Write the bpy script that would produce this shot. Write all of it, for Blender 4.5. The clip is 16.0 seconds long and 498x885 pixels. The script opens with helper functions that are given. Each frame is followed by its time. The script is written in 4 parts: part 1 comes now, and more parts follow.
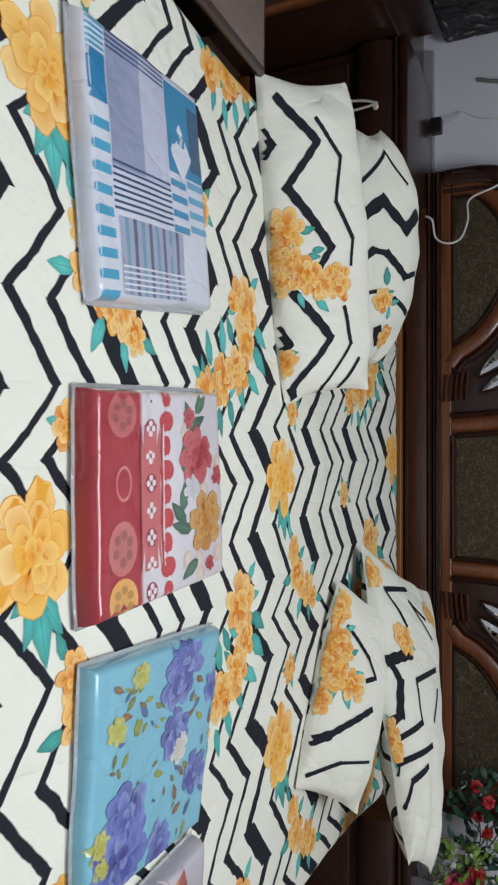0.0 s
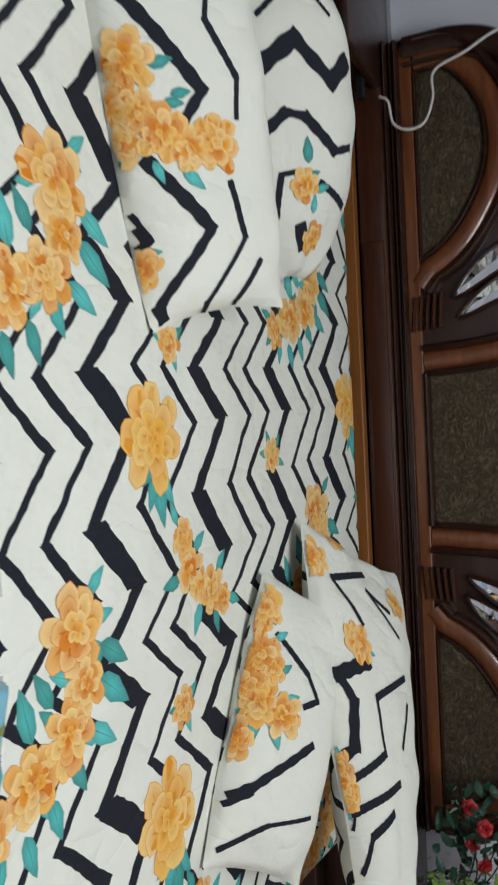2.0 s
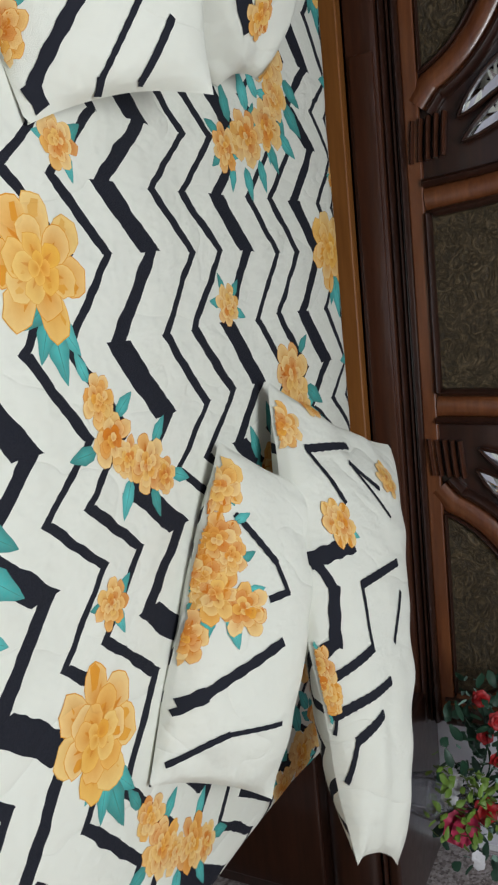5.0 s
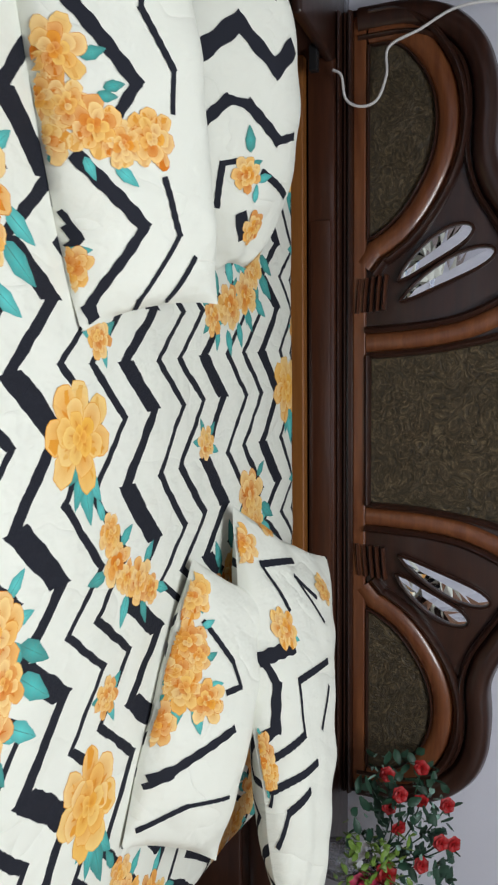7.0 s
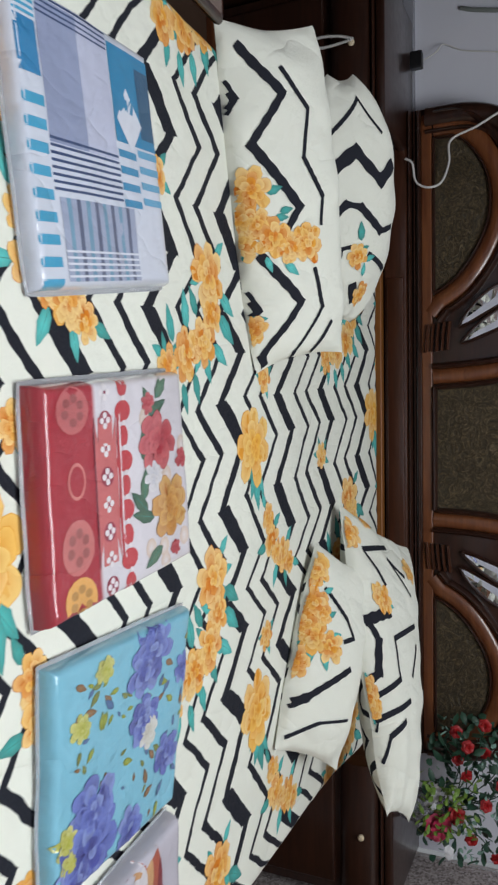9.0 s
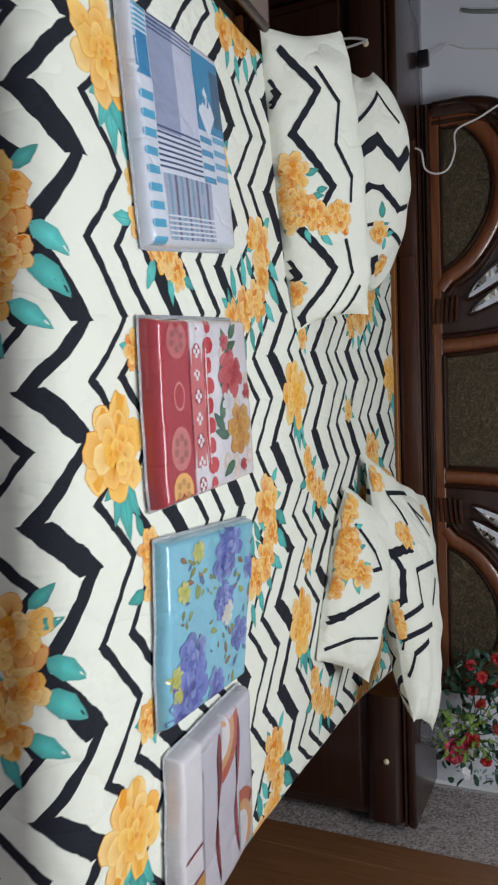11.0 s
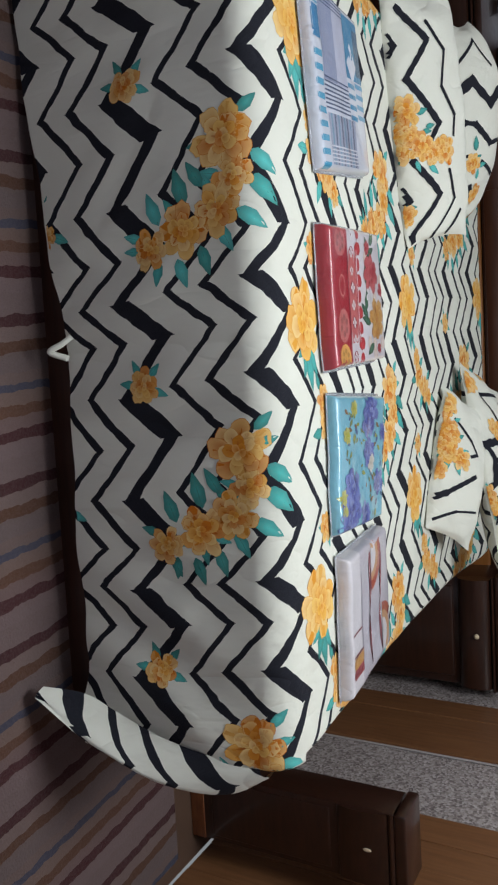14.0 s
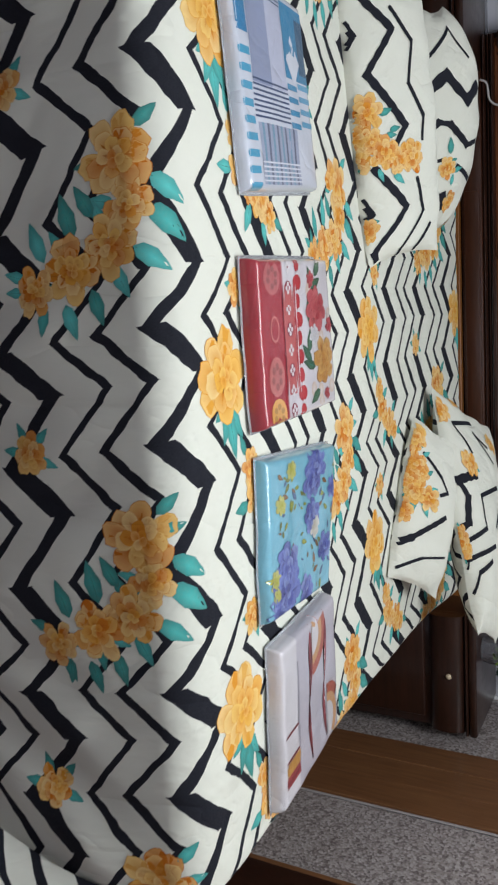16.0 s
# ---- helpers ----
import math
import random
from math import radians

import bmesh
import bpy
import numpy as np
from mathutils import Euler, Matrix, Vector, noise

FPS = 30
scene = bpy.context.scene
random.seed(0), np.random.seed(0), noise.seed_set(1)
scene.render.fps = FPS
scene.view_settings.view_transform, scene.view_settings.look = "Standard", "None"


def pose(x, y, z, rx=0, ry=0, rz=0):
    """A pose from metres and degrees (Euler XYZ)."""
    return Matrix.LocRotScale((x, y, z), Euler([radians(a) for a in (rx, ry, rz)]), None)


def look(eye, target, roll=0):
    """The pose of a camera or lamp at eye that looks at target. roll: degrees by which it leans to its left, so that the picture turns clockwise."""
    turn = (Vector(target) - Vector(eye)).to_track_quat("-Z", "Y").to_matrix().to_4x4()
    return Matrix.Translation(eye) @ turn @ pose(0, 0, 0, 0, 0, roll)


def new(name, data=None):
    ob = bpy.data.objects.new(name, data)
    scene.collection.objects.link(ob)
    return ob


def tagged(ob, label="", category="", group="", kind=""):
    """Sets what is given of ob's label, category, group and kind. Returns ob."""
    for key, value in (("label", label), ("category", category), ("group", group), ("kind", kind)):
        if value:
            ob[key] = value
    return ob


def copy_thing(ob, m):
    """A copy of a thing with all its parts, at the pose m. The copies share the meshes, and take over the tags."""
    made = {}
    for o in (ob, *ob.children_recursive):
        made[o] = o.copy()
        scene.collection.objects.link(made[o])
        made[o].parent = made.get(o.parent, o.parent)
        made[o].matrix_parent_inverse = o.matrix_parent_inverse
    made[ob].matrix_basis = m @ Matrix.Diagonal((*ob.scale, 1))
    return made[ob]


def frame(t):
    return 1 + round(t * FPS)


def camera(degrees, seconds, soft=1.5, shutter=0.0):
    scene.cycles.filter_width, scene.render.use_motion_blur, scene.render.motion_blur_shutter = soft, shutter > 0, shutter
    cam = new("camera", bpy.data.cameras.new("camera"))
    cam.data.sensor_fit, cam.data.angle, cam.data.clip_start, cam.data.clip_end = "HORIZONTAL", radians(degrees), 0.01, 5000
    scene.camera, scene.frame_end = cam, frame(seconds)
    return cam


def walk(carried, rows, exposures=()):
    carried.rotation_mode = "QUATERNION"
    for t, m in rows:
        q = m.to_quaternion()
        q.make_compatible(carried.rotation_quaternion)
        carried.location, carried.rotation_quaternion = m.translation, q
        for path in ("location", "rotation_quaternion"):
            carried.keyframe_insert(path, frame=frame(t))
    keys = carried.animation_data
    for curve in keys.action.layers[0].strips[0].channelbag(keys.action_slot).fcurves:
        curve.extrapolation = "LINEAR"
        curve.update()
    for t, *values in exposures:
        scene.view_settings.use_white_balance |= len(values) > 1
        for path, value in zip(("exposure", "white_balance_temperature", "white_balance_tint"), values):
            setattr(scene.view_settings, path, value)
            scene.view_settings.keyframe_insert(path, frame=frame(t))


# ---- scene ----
cam = camera(36.7, 16.0, soft=2.2, shutter=0.5)
PATH = [
    (0, (0.012, -0.587, 1.187), (-0.089, 1.227, 0.351), 89.3),
    (0.5, (0.008, -0.474, 1.19), (-0.103, 1.334, 0.341), 88.2),
    (1, (0.065, -0.308, 1.189), (-0.076, 1.501, 0.347), 86.8),
    (1.5, (0.066, -0.174, 1.177), (-0.061, 1.634, 0.332), 86.6),
    (2, (0.018, -0.012, 1.179), (0.019, 1.797, 0.326), 87.5),
    (2.5, (0.019, 0.085, 1.187), (0.107, 1.867, 0.282), 87.4),
    (3, (0.076, 0.162, 1.193), (0.281, 1.925, 0.273), 86.5),
    (3.2, (0.095, 0.178, 1.19), (0.397, 1.934, 0.283), 85.8),
    (5.3, (0.118, 0.279, 1.176), (0.364, 2.041, 0.261), 89.1),
    (5.5, (0.09, 0.237, 1.193), (0.326, 2.023, 0.324), 89.5),
    (6, (0.026, 0.158, 1.212), (0.241, 1.982, 0.418), 90.3),
    (6.5, (-0.033, 0.075, 1.219), (0.127, 1.921, 0.466), 90.9),
    (7, (-0.07, 0.0, 1.221), (0.078, 1.851, 0.479), 91.2),
    (7.5, (-0.035, -0.109, 1.22), (0.098, 1.745, 0.483), 91.9),
    (8, (-0.002, -0.268, 1.21), (0.117, 1.56, 0.408), 91.8),
    (8.5, (-0.038, -0.409, 1.223), (0.041, 1.418, 0.414), 90.9),
    (9, (-0.065, -0.537, 1.216), (0.007, 1.286, 0.398), 90.2),
    (11.3, (0.059, -0.895, 1.226), (0.128, 0.926, 0.404), 89.1),
    (11.5, (0.041, -0.947, 1.214), (0.106, 0.872, 0.387), 89.1),
    (12, (0.047, -1.042, 1.213), (0.105, 0.761, 0.347), 89.2),
    (12.5, (0.121, -1.124, 1.192), (0.174, 0.632, 0.236), 89.7),
    (13, (0.182, -1.23, 1.196), (0.241, 0.516, 0.222), 89.7),
    (13.5, (0.2, -1.296, 1.207), (0.336, 0.453, 0.248), 89.6),
    (14, (0.215, -1.3, 1.205), (0.377, 0.453, 0.256), 89.3),
    (14.5, (0.215, -1.268, 1.2), (0.39, 0.485, 0.253), 89.5),
    (15, (0.2, -1.2, 1.204), (0.379, 0.554, 0.259), 90.0),
    (15.5, (0.123, -1.086, 1.218), (0.319, 0.67, 0.28), 90.3),
    (16, (0.071, -0.991, 1.214), (0.29, 0.764, 0.279), 90.6),
]
walk(cam, [(t, look(eye, target, roll)) for t, eye, target, roll in PATH],
     [(0, -0.12), (2.5, -0.05), (5.5, 0.12), (7, 0.28), (8, 0.1), (9, -0.05), (12, -0.05), (16, 0.0)])

# ---- light: a white ceiling lamp over the bed's foot, faint ambient world fill added ----
world = bpy.data.worlds.new("world")
scene.world = world
world.use_nodes = True
world.node_tree.nodes["Background"].inputs[0].default_value = (0.9, 0.95, 1.0, 1)
world.node_tree.nodes["Background"].inputs[1].default_value = 0.25


def lamp(name, kind, m, energy, size, color):
    data = bpy.data.lights.new(name, kind)
    data.energy, data.color = energy, color
    if kind == "AREA":
        data.shape, data.size, data.size_y = "RECTANGLE", size[0], size[1]
    else:
        data.shadow_soft_size = size
    ob = new(name, data)
    ob.matrix_world = m
    return ob


lamp("ceiling_light_glow", "AREA", look((0.2, 0.1, 2.62), (0.2, 0.09, 0), 0), 45, (1.1, 0.9), (0.9, 0.955, 1.0))


# ---- materials ----
def material(name, color, rough=0.5, metal=0.0, coat=0.0, spec=0.5):
    m = bpy.data.materials.new(name)
    m.use_nodes = True
    b = m.node_tree.nodes["Principled BSDF"]
    b.inputs["Base Color"].default_value = (*color, 1)
    b.inputs["Roughness"].default_value = rough
    b.inputs["Metallic"].default_value = metal
    b.inputs["Coat Weight"].default_value = coat
    b.inputs["Coat Roughness"].default_value = 0.08
    b.inputs["Specular IOR Level"].default_value = spec
    return m


class Graph:
    """Short hand for node trees."""

    def __init__(self, m):
        self.m, self.t = m, m.node_tree
        self.b = self.t.nodes["Principled BSDF"]

    def node(self, kind, **ins):
        n = self.t.nodes.new(kind)
        for k, v in ins.items():
            n.inputs[k.replace("_", " ")].default_value = v
        return n

    def put(self, value, socket):
        if hasattr(value, "is_output"):
            self.t.links.new(value, socket)
        else:
            socket.default_value = value

    def math(self, op, a, b=0.0, c=0.0):
        n = self.t.nodes.new("ShaderNodeMath")
        n.operation = op
        for i, v in enumerate((a, b, c)):
            self.put(v, n.inputs[i])
        return n.outputs[0]

    def mix(self, f, a, b):
        n = self.t.nodes.new("ShaderNodeMix")
        n.data_type = "RGBA"
        self.put(f, n.inputs[0])
        self.put(a, n.inputs[6])
        self.put(b, n.inputs[7])
        return n.outputs[2]

    def noise(self, scale, detail=4, coords=None, rough=0.55, stretch=None):
        n = self.node("ShaderNodeTexNoise", Scale=scale, Detail=detail, Roughness=rough)
        c = coords or self.coord("Object")
        if stretch:
            mp = self.t.nodes.new("ShaderNodeMapping")
            mp.inputs["Scale"].default_value = stretch
            self.t.links.new(c, mp.inputs[0])
            c = mp.outputs[0]
        self.t.links.new(c, n.inputs["Vector"])
        return n.outputs["Fac"]

    def coord(self, which):
        return self.t.nodes.new("ShaderNodeTexCoord").outputs[which]

    def ramp(self, f, stops):
        n = self.t.nodes.new("ShaderNodeValToRGB")
        self.put(f, n.inputs[0])
        e = n.color_ramp.elements
        while len(e) < len(stops):
            e.new(0.5)
        for el, (p, c) in zip(e, stops):
            el.position, el.color = p, (*c, 1)
        return n.outputs[0]

    def bump(self, h, strength, dist):
        n = self.node("ShaderNodeBump", Strength=strength, Distance=dist)
        self.put(h, n.inputs["Height"])
        self.t.links.new(n.outputs[0], self.b.inputs["Normal"])

    def color(self, c):
        self.put(c, self.b.inputs["Base Color"])


def weave(g):
    """Fine cloth relief: threads and soft creases."""
    a = g.noise(900, 2)
    b = g.noise(9, 4, stretch=(1.0, 0.8, 0.35))
    c = g.math("POWER", g.math("ABSOLUTE", g.math("SUBTRACT", g.noise(5, 3, stretch=(0.9, 0.5, 0.3)), 0.5)), 0.6)
    g.bump(g.math("ADD", g.math("ADD", g.math("MULTIPLY", a, 0.06), b), g.math("MULTIPLY", c, 0.9)), 0.9, 0.02)


def make_print():
    """Cream cotton with black zigzag lines: uv.x counts zigzags, uv.y counts thick lines."""
    m = material("zigzag_cotton", (0.8, 0.8, 0.7), 0.85, spec=0.2)
    g = Graph(m)
    sep = g.t.nodes.new("ShaderNodeSeparateXYZ")
    g.t.links.new(g.coord("UV"), sep.inputs[0])
    u, v = sep.outputs[0], sep.outputs[1]
    wob = g.math("MULTIPLY", g.math("SUBTRACT", g.noise(2.3, 2, g.coord("UV")), 0.5), 0.10)
    uw = g.math("ADD", u, wob)
    ph = g.math("FRACT", uw)
    tri = g.math("MULTIPLY", g.math("PINGPONG", uw, 0.5), 2.0)
    w2 = g.math("MULTIPLY", g.math("SUBTRACT", g.noise(6.0, 2, g.coord("UV")), 0.5), 0.05)
    w = g.math("FRACT", g.math("ADD", g.math("SUBTRACT", v, g.math("MULTIPLY", tri, 0.33)), w2))
    rising = g.math("LESS_THAN", ph, 0.5)
    mask = None
    for centre, thin, thick in ((0.0, 0.056, 0.09), (1.0, 0.056, 0.09), (0.385, 0.03, 0.038), (0.66, 0.032, 0.041)):
        half = g.math("ADD", thin, g.math("MULTIPLY", rising, thick - thin))
        d = g.math("LESS_THAN", g.math("ABSOLUTE", g.math("SUBTRACT", w, centre)), half)
        mask = d if mask is None else g.math("MAXIMUM", mask, d)
    ground = g.mix(g.noise(3.0, 4), (0.71, 0.715, 0.625, 1), (0.78, 0.78, 0.695, 1))
    ink = g.mix(g.noise(400, 2), (0.008, 0.009, 0.014, 1), (0.022, 0.023, 0.032, 1))
    g.color(g.mix(mask, ground, ink))
    weave(g)
    return m


def make_cream():
    m = material("cream_cotton", (0.75, 0.75, 0.66), 0.85, spec=0.2)
    g = Graph(m)
    g.color(g.mix(g.noise(3.0, 4), (0.71, 0.715, 0.625, 1), (0.78, 0.78, 0.695, 1)))
    weave(g)
    return m


def make_dye(name, rough=0.85, coat=0.0):
    """Cloth dyed by the mesh's colour attribute."""
    m = material(name, (1, 1, 1), rough, coat=coat, spec=0.2 if coat == 0 else 0.5)
    g = Graph(m)
    n = g.t.nodes.new("ShaderNodeVertexColor")
    n.layer_name = "dye"
    streak = g.noise(160, 3)
    g.color(g.mix(g.math("MULTIPLY", streak, 0.16), n.outputs[0], (0.5, 0.16, 0.03, 1)) if coat == 0 else n.outputs[0])
    weave(g)
    return m


def make_wood(name, dark, light, rough=0.3, coat=0.35, stretch=(1, 12, 12), scale=5.0):
    m = material(name, dark, rough, coat=coat)
    g = Graph(m)
    grain = g.noise(scale, 6, stretch=stretch, rough=0.65)
    big = g.noise(1.7, 3)
    c = g.mix(g.ramp(grain, [(0.3, (0, 0, 0)), (0.72, (1, 1, 1))]), (*dark, 1), (*light, 1))
    g.color(g.mix(g.math("MULTIPLY", big, 0.5), c, (dark[0] * 0.6, dark[1] * 0.55, dark[2] * 0.55, 1)))
    g.put(g.math("ADD", rough - 0.06, g.math("MULTIPLY", g.noise(30, 3), 0.16)), g.b.inputs["Roughness"])
    g.bump(grain, 0.12, 0.002)
    return m


COTTON = make_print()
CREAM = make_cream()
BLACK_INK = material("black_print_ink", (0.014, 0.015, 0.022), 0.85, spec=0.2)
DYE = make_dye("printed_dye")
FILM = make_dye("print_under_film", 0.35, 1.0)
DARK = make_wood("dark_stained_wood", (0.022, 0.0095, 0.0065), (0.056, 0.02, 0.0115))
RAILW = make_wood("dark_red_rail_wood", (0.05, 0.018, 0.01), (0.1, 0.034, 0.016))
BROWN = make_wood("reddish_brown_wood", (0.125, 0.036, 0.014), (0.28, 0.1, 0.035))
RAIL = make_wood("orange_brown_board", (0.24, 0.085, 0.016), (0.36, 0.14, 0.032), 0.4)
PLANK = make_wood("brown_wood_panel", (0.19, 0.08, 0.032), (0.3, 0.135, 0.055), 0.45, 0.1, stretch=(14, 14, 1))
WALL = material("painted_wall", (0.72, 0.72, 0.8), 0.8)
g = Graph(WALL)
g.color(g.mix(g.noise(2.5, 5), (0.72, 0.72, 0.8, 1), (0.82, 0.82, 0.88, 1)))
g.bump(g.noise(60, 4), 0.15, 0.004)
CEIL = material("white_ceiling_paint", (0.8, 0.8, 0.8), 0.9)
MIRROR = material("mirror_glass", (0.85, 0.87, 0.88), 0.03, 1.0)
IVORY = material("ivory_plastic", (0.75, 0.62, 0.42), 0.35)


# ---- mesh helpers ----
def link(name, me, mat=None, parent=None, label=""):
    ob = new(name, me)
    if mat is not None:
        me.materials.append(mat)
    if parent is not None:
        ob.parent = parent
    if label:
        ob["label"] = label
    return ob


def part(name, bm, mat, parent=None, label="", smooth=None):
    me = bpy.data.meshes.new(name)
    bmesh.ops.recalc_face_normals(bm, faces=bm.faces)
    bm.to_mesh(me)
    bm.free()
    if smooth is not None:
        me.shade_smooth()
        me.set_sharp_from_angle(angle=radians(smooth))
    return link(name, me, mat, parent, label)


def thing(name, label, category, at=(0, 0, 0), group="", kind=""):
    ob = new(name)
    ob.location = at
    return tagged(ob, label, category, group, kind)


def box(lo, hi, bevel=0.0, bm=None, seg=2):
    bm = bm or bmesh.new()
    c = [(a + b) / 2 for a, b in zip(lo, hi)]
    d = [b - a for a, b in zip(lo, hi)]
    r = bmesh.ops.create_cube(bm, size=1, matrix=Matrix.Translation(c) @ Matrix.Diagonal((*d, 1)))
    if bevel:
        edges = list({e for v in r["verts"] for e in v.link_edges})
        bmesh.ops.bevel(bm, geom=edges, offset=bevel, segments=seg, affect="EDGES", profile=0.5)
    return bm


def plate(outline, y0, y1, bevel=0.0, bm=None):
    """A plate with the outline (x, z) from y0 (front) to y1 (back)."""
    bm = bm or bmesh.new()
    vs = [bm.verts.new((x, y0, z)) for x, z in outline]
    f = bm.faces.new(vs)
    r = bmesh.ops.extrude_face_region(bm, geom=[f])
    top = [e for e in r["geom"] if isinstance(e, bmesh.types.BMVert)]
    bmesh.ops.translate(bm, vec=(0, y1 - y0, 0), verts=top)
    if bevel:
        edges = [e for e in bm.edges if abs(e.verts[0].co.y - y0) < 1e-6 and abs(e.verts[1].co.y - y0) < 1e-6]
        bmesh.ops.bevel(bm, geom=edges, offset=bevel, segments=2, affect="EDGES", profile=0.5)
    return bm


def sweep(path, a, b, closed=False, bm=None, n=8, flat=None):
    """A bar of elliptic section (a across, b in depth y) along points; flat: normal of the plane that it lies in."""
    bm = bm or bmesh.new()
    pts = [Vector(p) for p in path]
    nrm = Vector(flat or (0, -1, 0)).normalized()
    rings = []
    m = len(pts)
    for i, p in enumerate(pts):
        q0 = pts[(i - 1) % m] if closed or i else p
        q1 = pts[(i + 1) % m] if closed or i < m - 1 else p
        d = (q1 - q0).normalized()
        side = d.cross(nrm).normalized()
        ring = []
        for j in range(n):
            t = 2 * math.pi * j / n
            ring.append(bm.verts.new(p + side * (a * math.cos(t)) + nrm * (b * math.sin(t))))
        rings.append(ring)
    for i in range(m if closed else m - 1):
        r0, r1 = rings[i], rings[(i + 1) % m]
        for j in range(n):
            bm.faces.new((r0[j], r0[(j + 1) % n], r1[(j + 1) % n], r1[j]))
    if not closed:
        bm.faces.new(rings[0])
        bm.faces.new(rings[-1][::-1])
    return bm


def spline(points, n=8, closed=False):
    """A smooth line through points (Catmull-Rom)."""
    p = [Vector(q) for q in points]
    out = []
    m = len(p)
    for i in range(m if closed else m - 1):
        p0 = p[(i - 1) % m] if closed or i else p[0] * 2 - p[1]
        p1, p2 = p[i], p[(i + 1) % m]
        p3 = p[(i + 2) % m] if closed or i + 2 < m else p2 * 2 - p1
        for k in range(n):
            t = k / n
            out.append(0.5 * (2 * p1 + (p2 - p0) * t + (2 * p0 - 5 * p1 + 4 * p2 - p3) * t * t + (3 * p1 - p0 - 3 * p2 + p3) * t ** 3))
    if not closed:
        out.append(p[-1])
    return out


def sheet_mesh(name, fn, us, vs, uv_fn=None, thick=0.0):
    """A cloth as a grid of fn(u, v), with its uv from uv_fn; thick: a second layer below it."""
    nu, nv = len(us), len(vs)
    co = [fn(u, v) for v in vs for u in us]
    faces = []
    for j in range(nv - 1):
        for i in range(nu - 1):
            a = j * nu + i
            faces.append((a, a + 1, a + nu + 1, a + nu))
    me = bpy.data.meshes.new(name)
    me.from_pydata([tuple(c) for c in co], [], faces)
    if uv_fn:
        layer = me.uv_layers.new(name="cloth")
        uvs = [uv_fn(u, v) for v in vs for u in us]
        flat = np.array([uvs[l.vertex_index] for l in me.loops], dtype=np.float32).ravel()
        layer.data.foreach_set("uv", flat)
    me.shade_smooth()
    return me


# ---- printed motifs: petals and leaves as thin dyed patches that follow the cloth ----
class Ink:
    """Collects coloured patches in cloth coordinates and maps them onto a surface."""

    def __init__(self):
        self.co, self.col, self.faces = [], [], []

    def patch(self, outline, centre, c_in, c_out, lift, rings=2):
        """A fan from centre to outline, its colour running from c_in to c_out."""
        base = len(self.co)
        n = len(outline)
        self.co.append((*centre, lift))
        self.col.append(c_in)
        for k in range(1, rings + 1):
            t = k / rings
            for p in outline:
                self.co.append((centre[0] + (p[0] - centre[0]) * t, centre[1] + (p[1] - centre[1]) * t, lift))
                self.col.append(tuple(a + (b - a) * t for a, b in zip(c_in, c_out)))
        for i in range(n):
            j = (i + 1) % n
            self.faces.append((base, base + 1 + i, base + 1 + j))
            for k in range(rings - 1):
                a = base + 1 + k * n
                self.faces.append((a + i, a + n + i, a + n + j, a + j))

    def build(self, name, fn, mat, parent, label="", keep=None):
        faces = self.faces
        if keep:
            ok = [keep(u, v) for u, v, _ in self.co]
            faces = [f for f in faces if all(ok[i] for i in f)]
        e = 1e-3
        out = []
        for u, v, h in self.co:
            p, a, b = Vector(fn(u, v)), Vector(fn(u + e, v)), Vector(fn(u, v + e))
            nrm = (a - p).cross(b - p)
            nrm = nrm.normalized() if nrm.length > 0 else Vector((0, 0, 1))
            out.append(tuple(p + nrm * h))
        me = bpy.data.meshes.new(name)
        me.from_pydata(out, [], faces)
        at = me.color_attributes.new("dye", "FLOAT_COLOR", "POINT")
        at.data.foreach_set("color", np.array([(*c, 1) for c in self.col], dtype=np.float32).ravel())
        me.shade_smooth()
        ob = link(name, me, mat, parent, label)
        ob["kind"] = "stuff"
        return ob


def blob(cx, cy, ang, long, wide, n=12, rag=0.06, rng=random, tip=0.0):
    """A petal outline that starts at (cx, cy) and reaches out by long in direction ang."""
    pts = []
    for i in range(n):
        t = 2 * math.pi * i / n
        x = long * (0.5 - 0.5 * math.cos(t))
        y = wide * math.sin(t) * (0.72 + 0.34 * (x / long)) * 0.5
        if tip:
            y *= 1 - tip * (x / long) ** 2
        r = 1 + rng.uniform(-rag, rag)
        x, y = x * r, y * r
        pts.append((cx + x * math.cos(ang) - y * math.sin(ang), cy + x * math.sin(ang) + y * math.cos(ang)))
    return pts


GOLD = [(0.76, 0.3, 0.022), (0.82, 0.4, 0.05), (0.86, 0.54, 0.14), (0.68, 0.21, 0.012), (0.86, 0.6, 0.24)]
RUST = (0.5, 0.1, 0.008)
TEAL = [(0.03, 0.33, 0.31), (0.045, 0.42, 0.4), (0.07, 0.5, 0.48)]


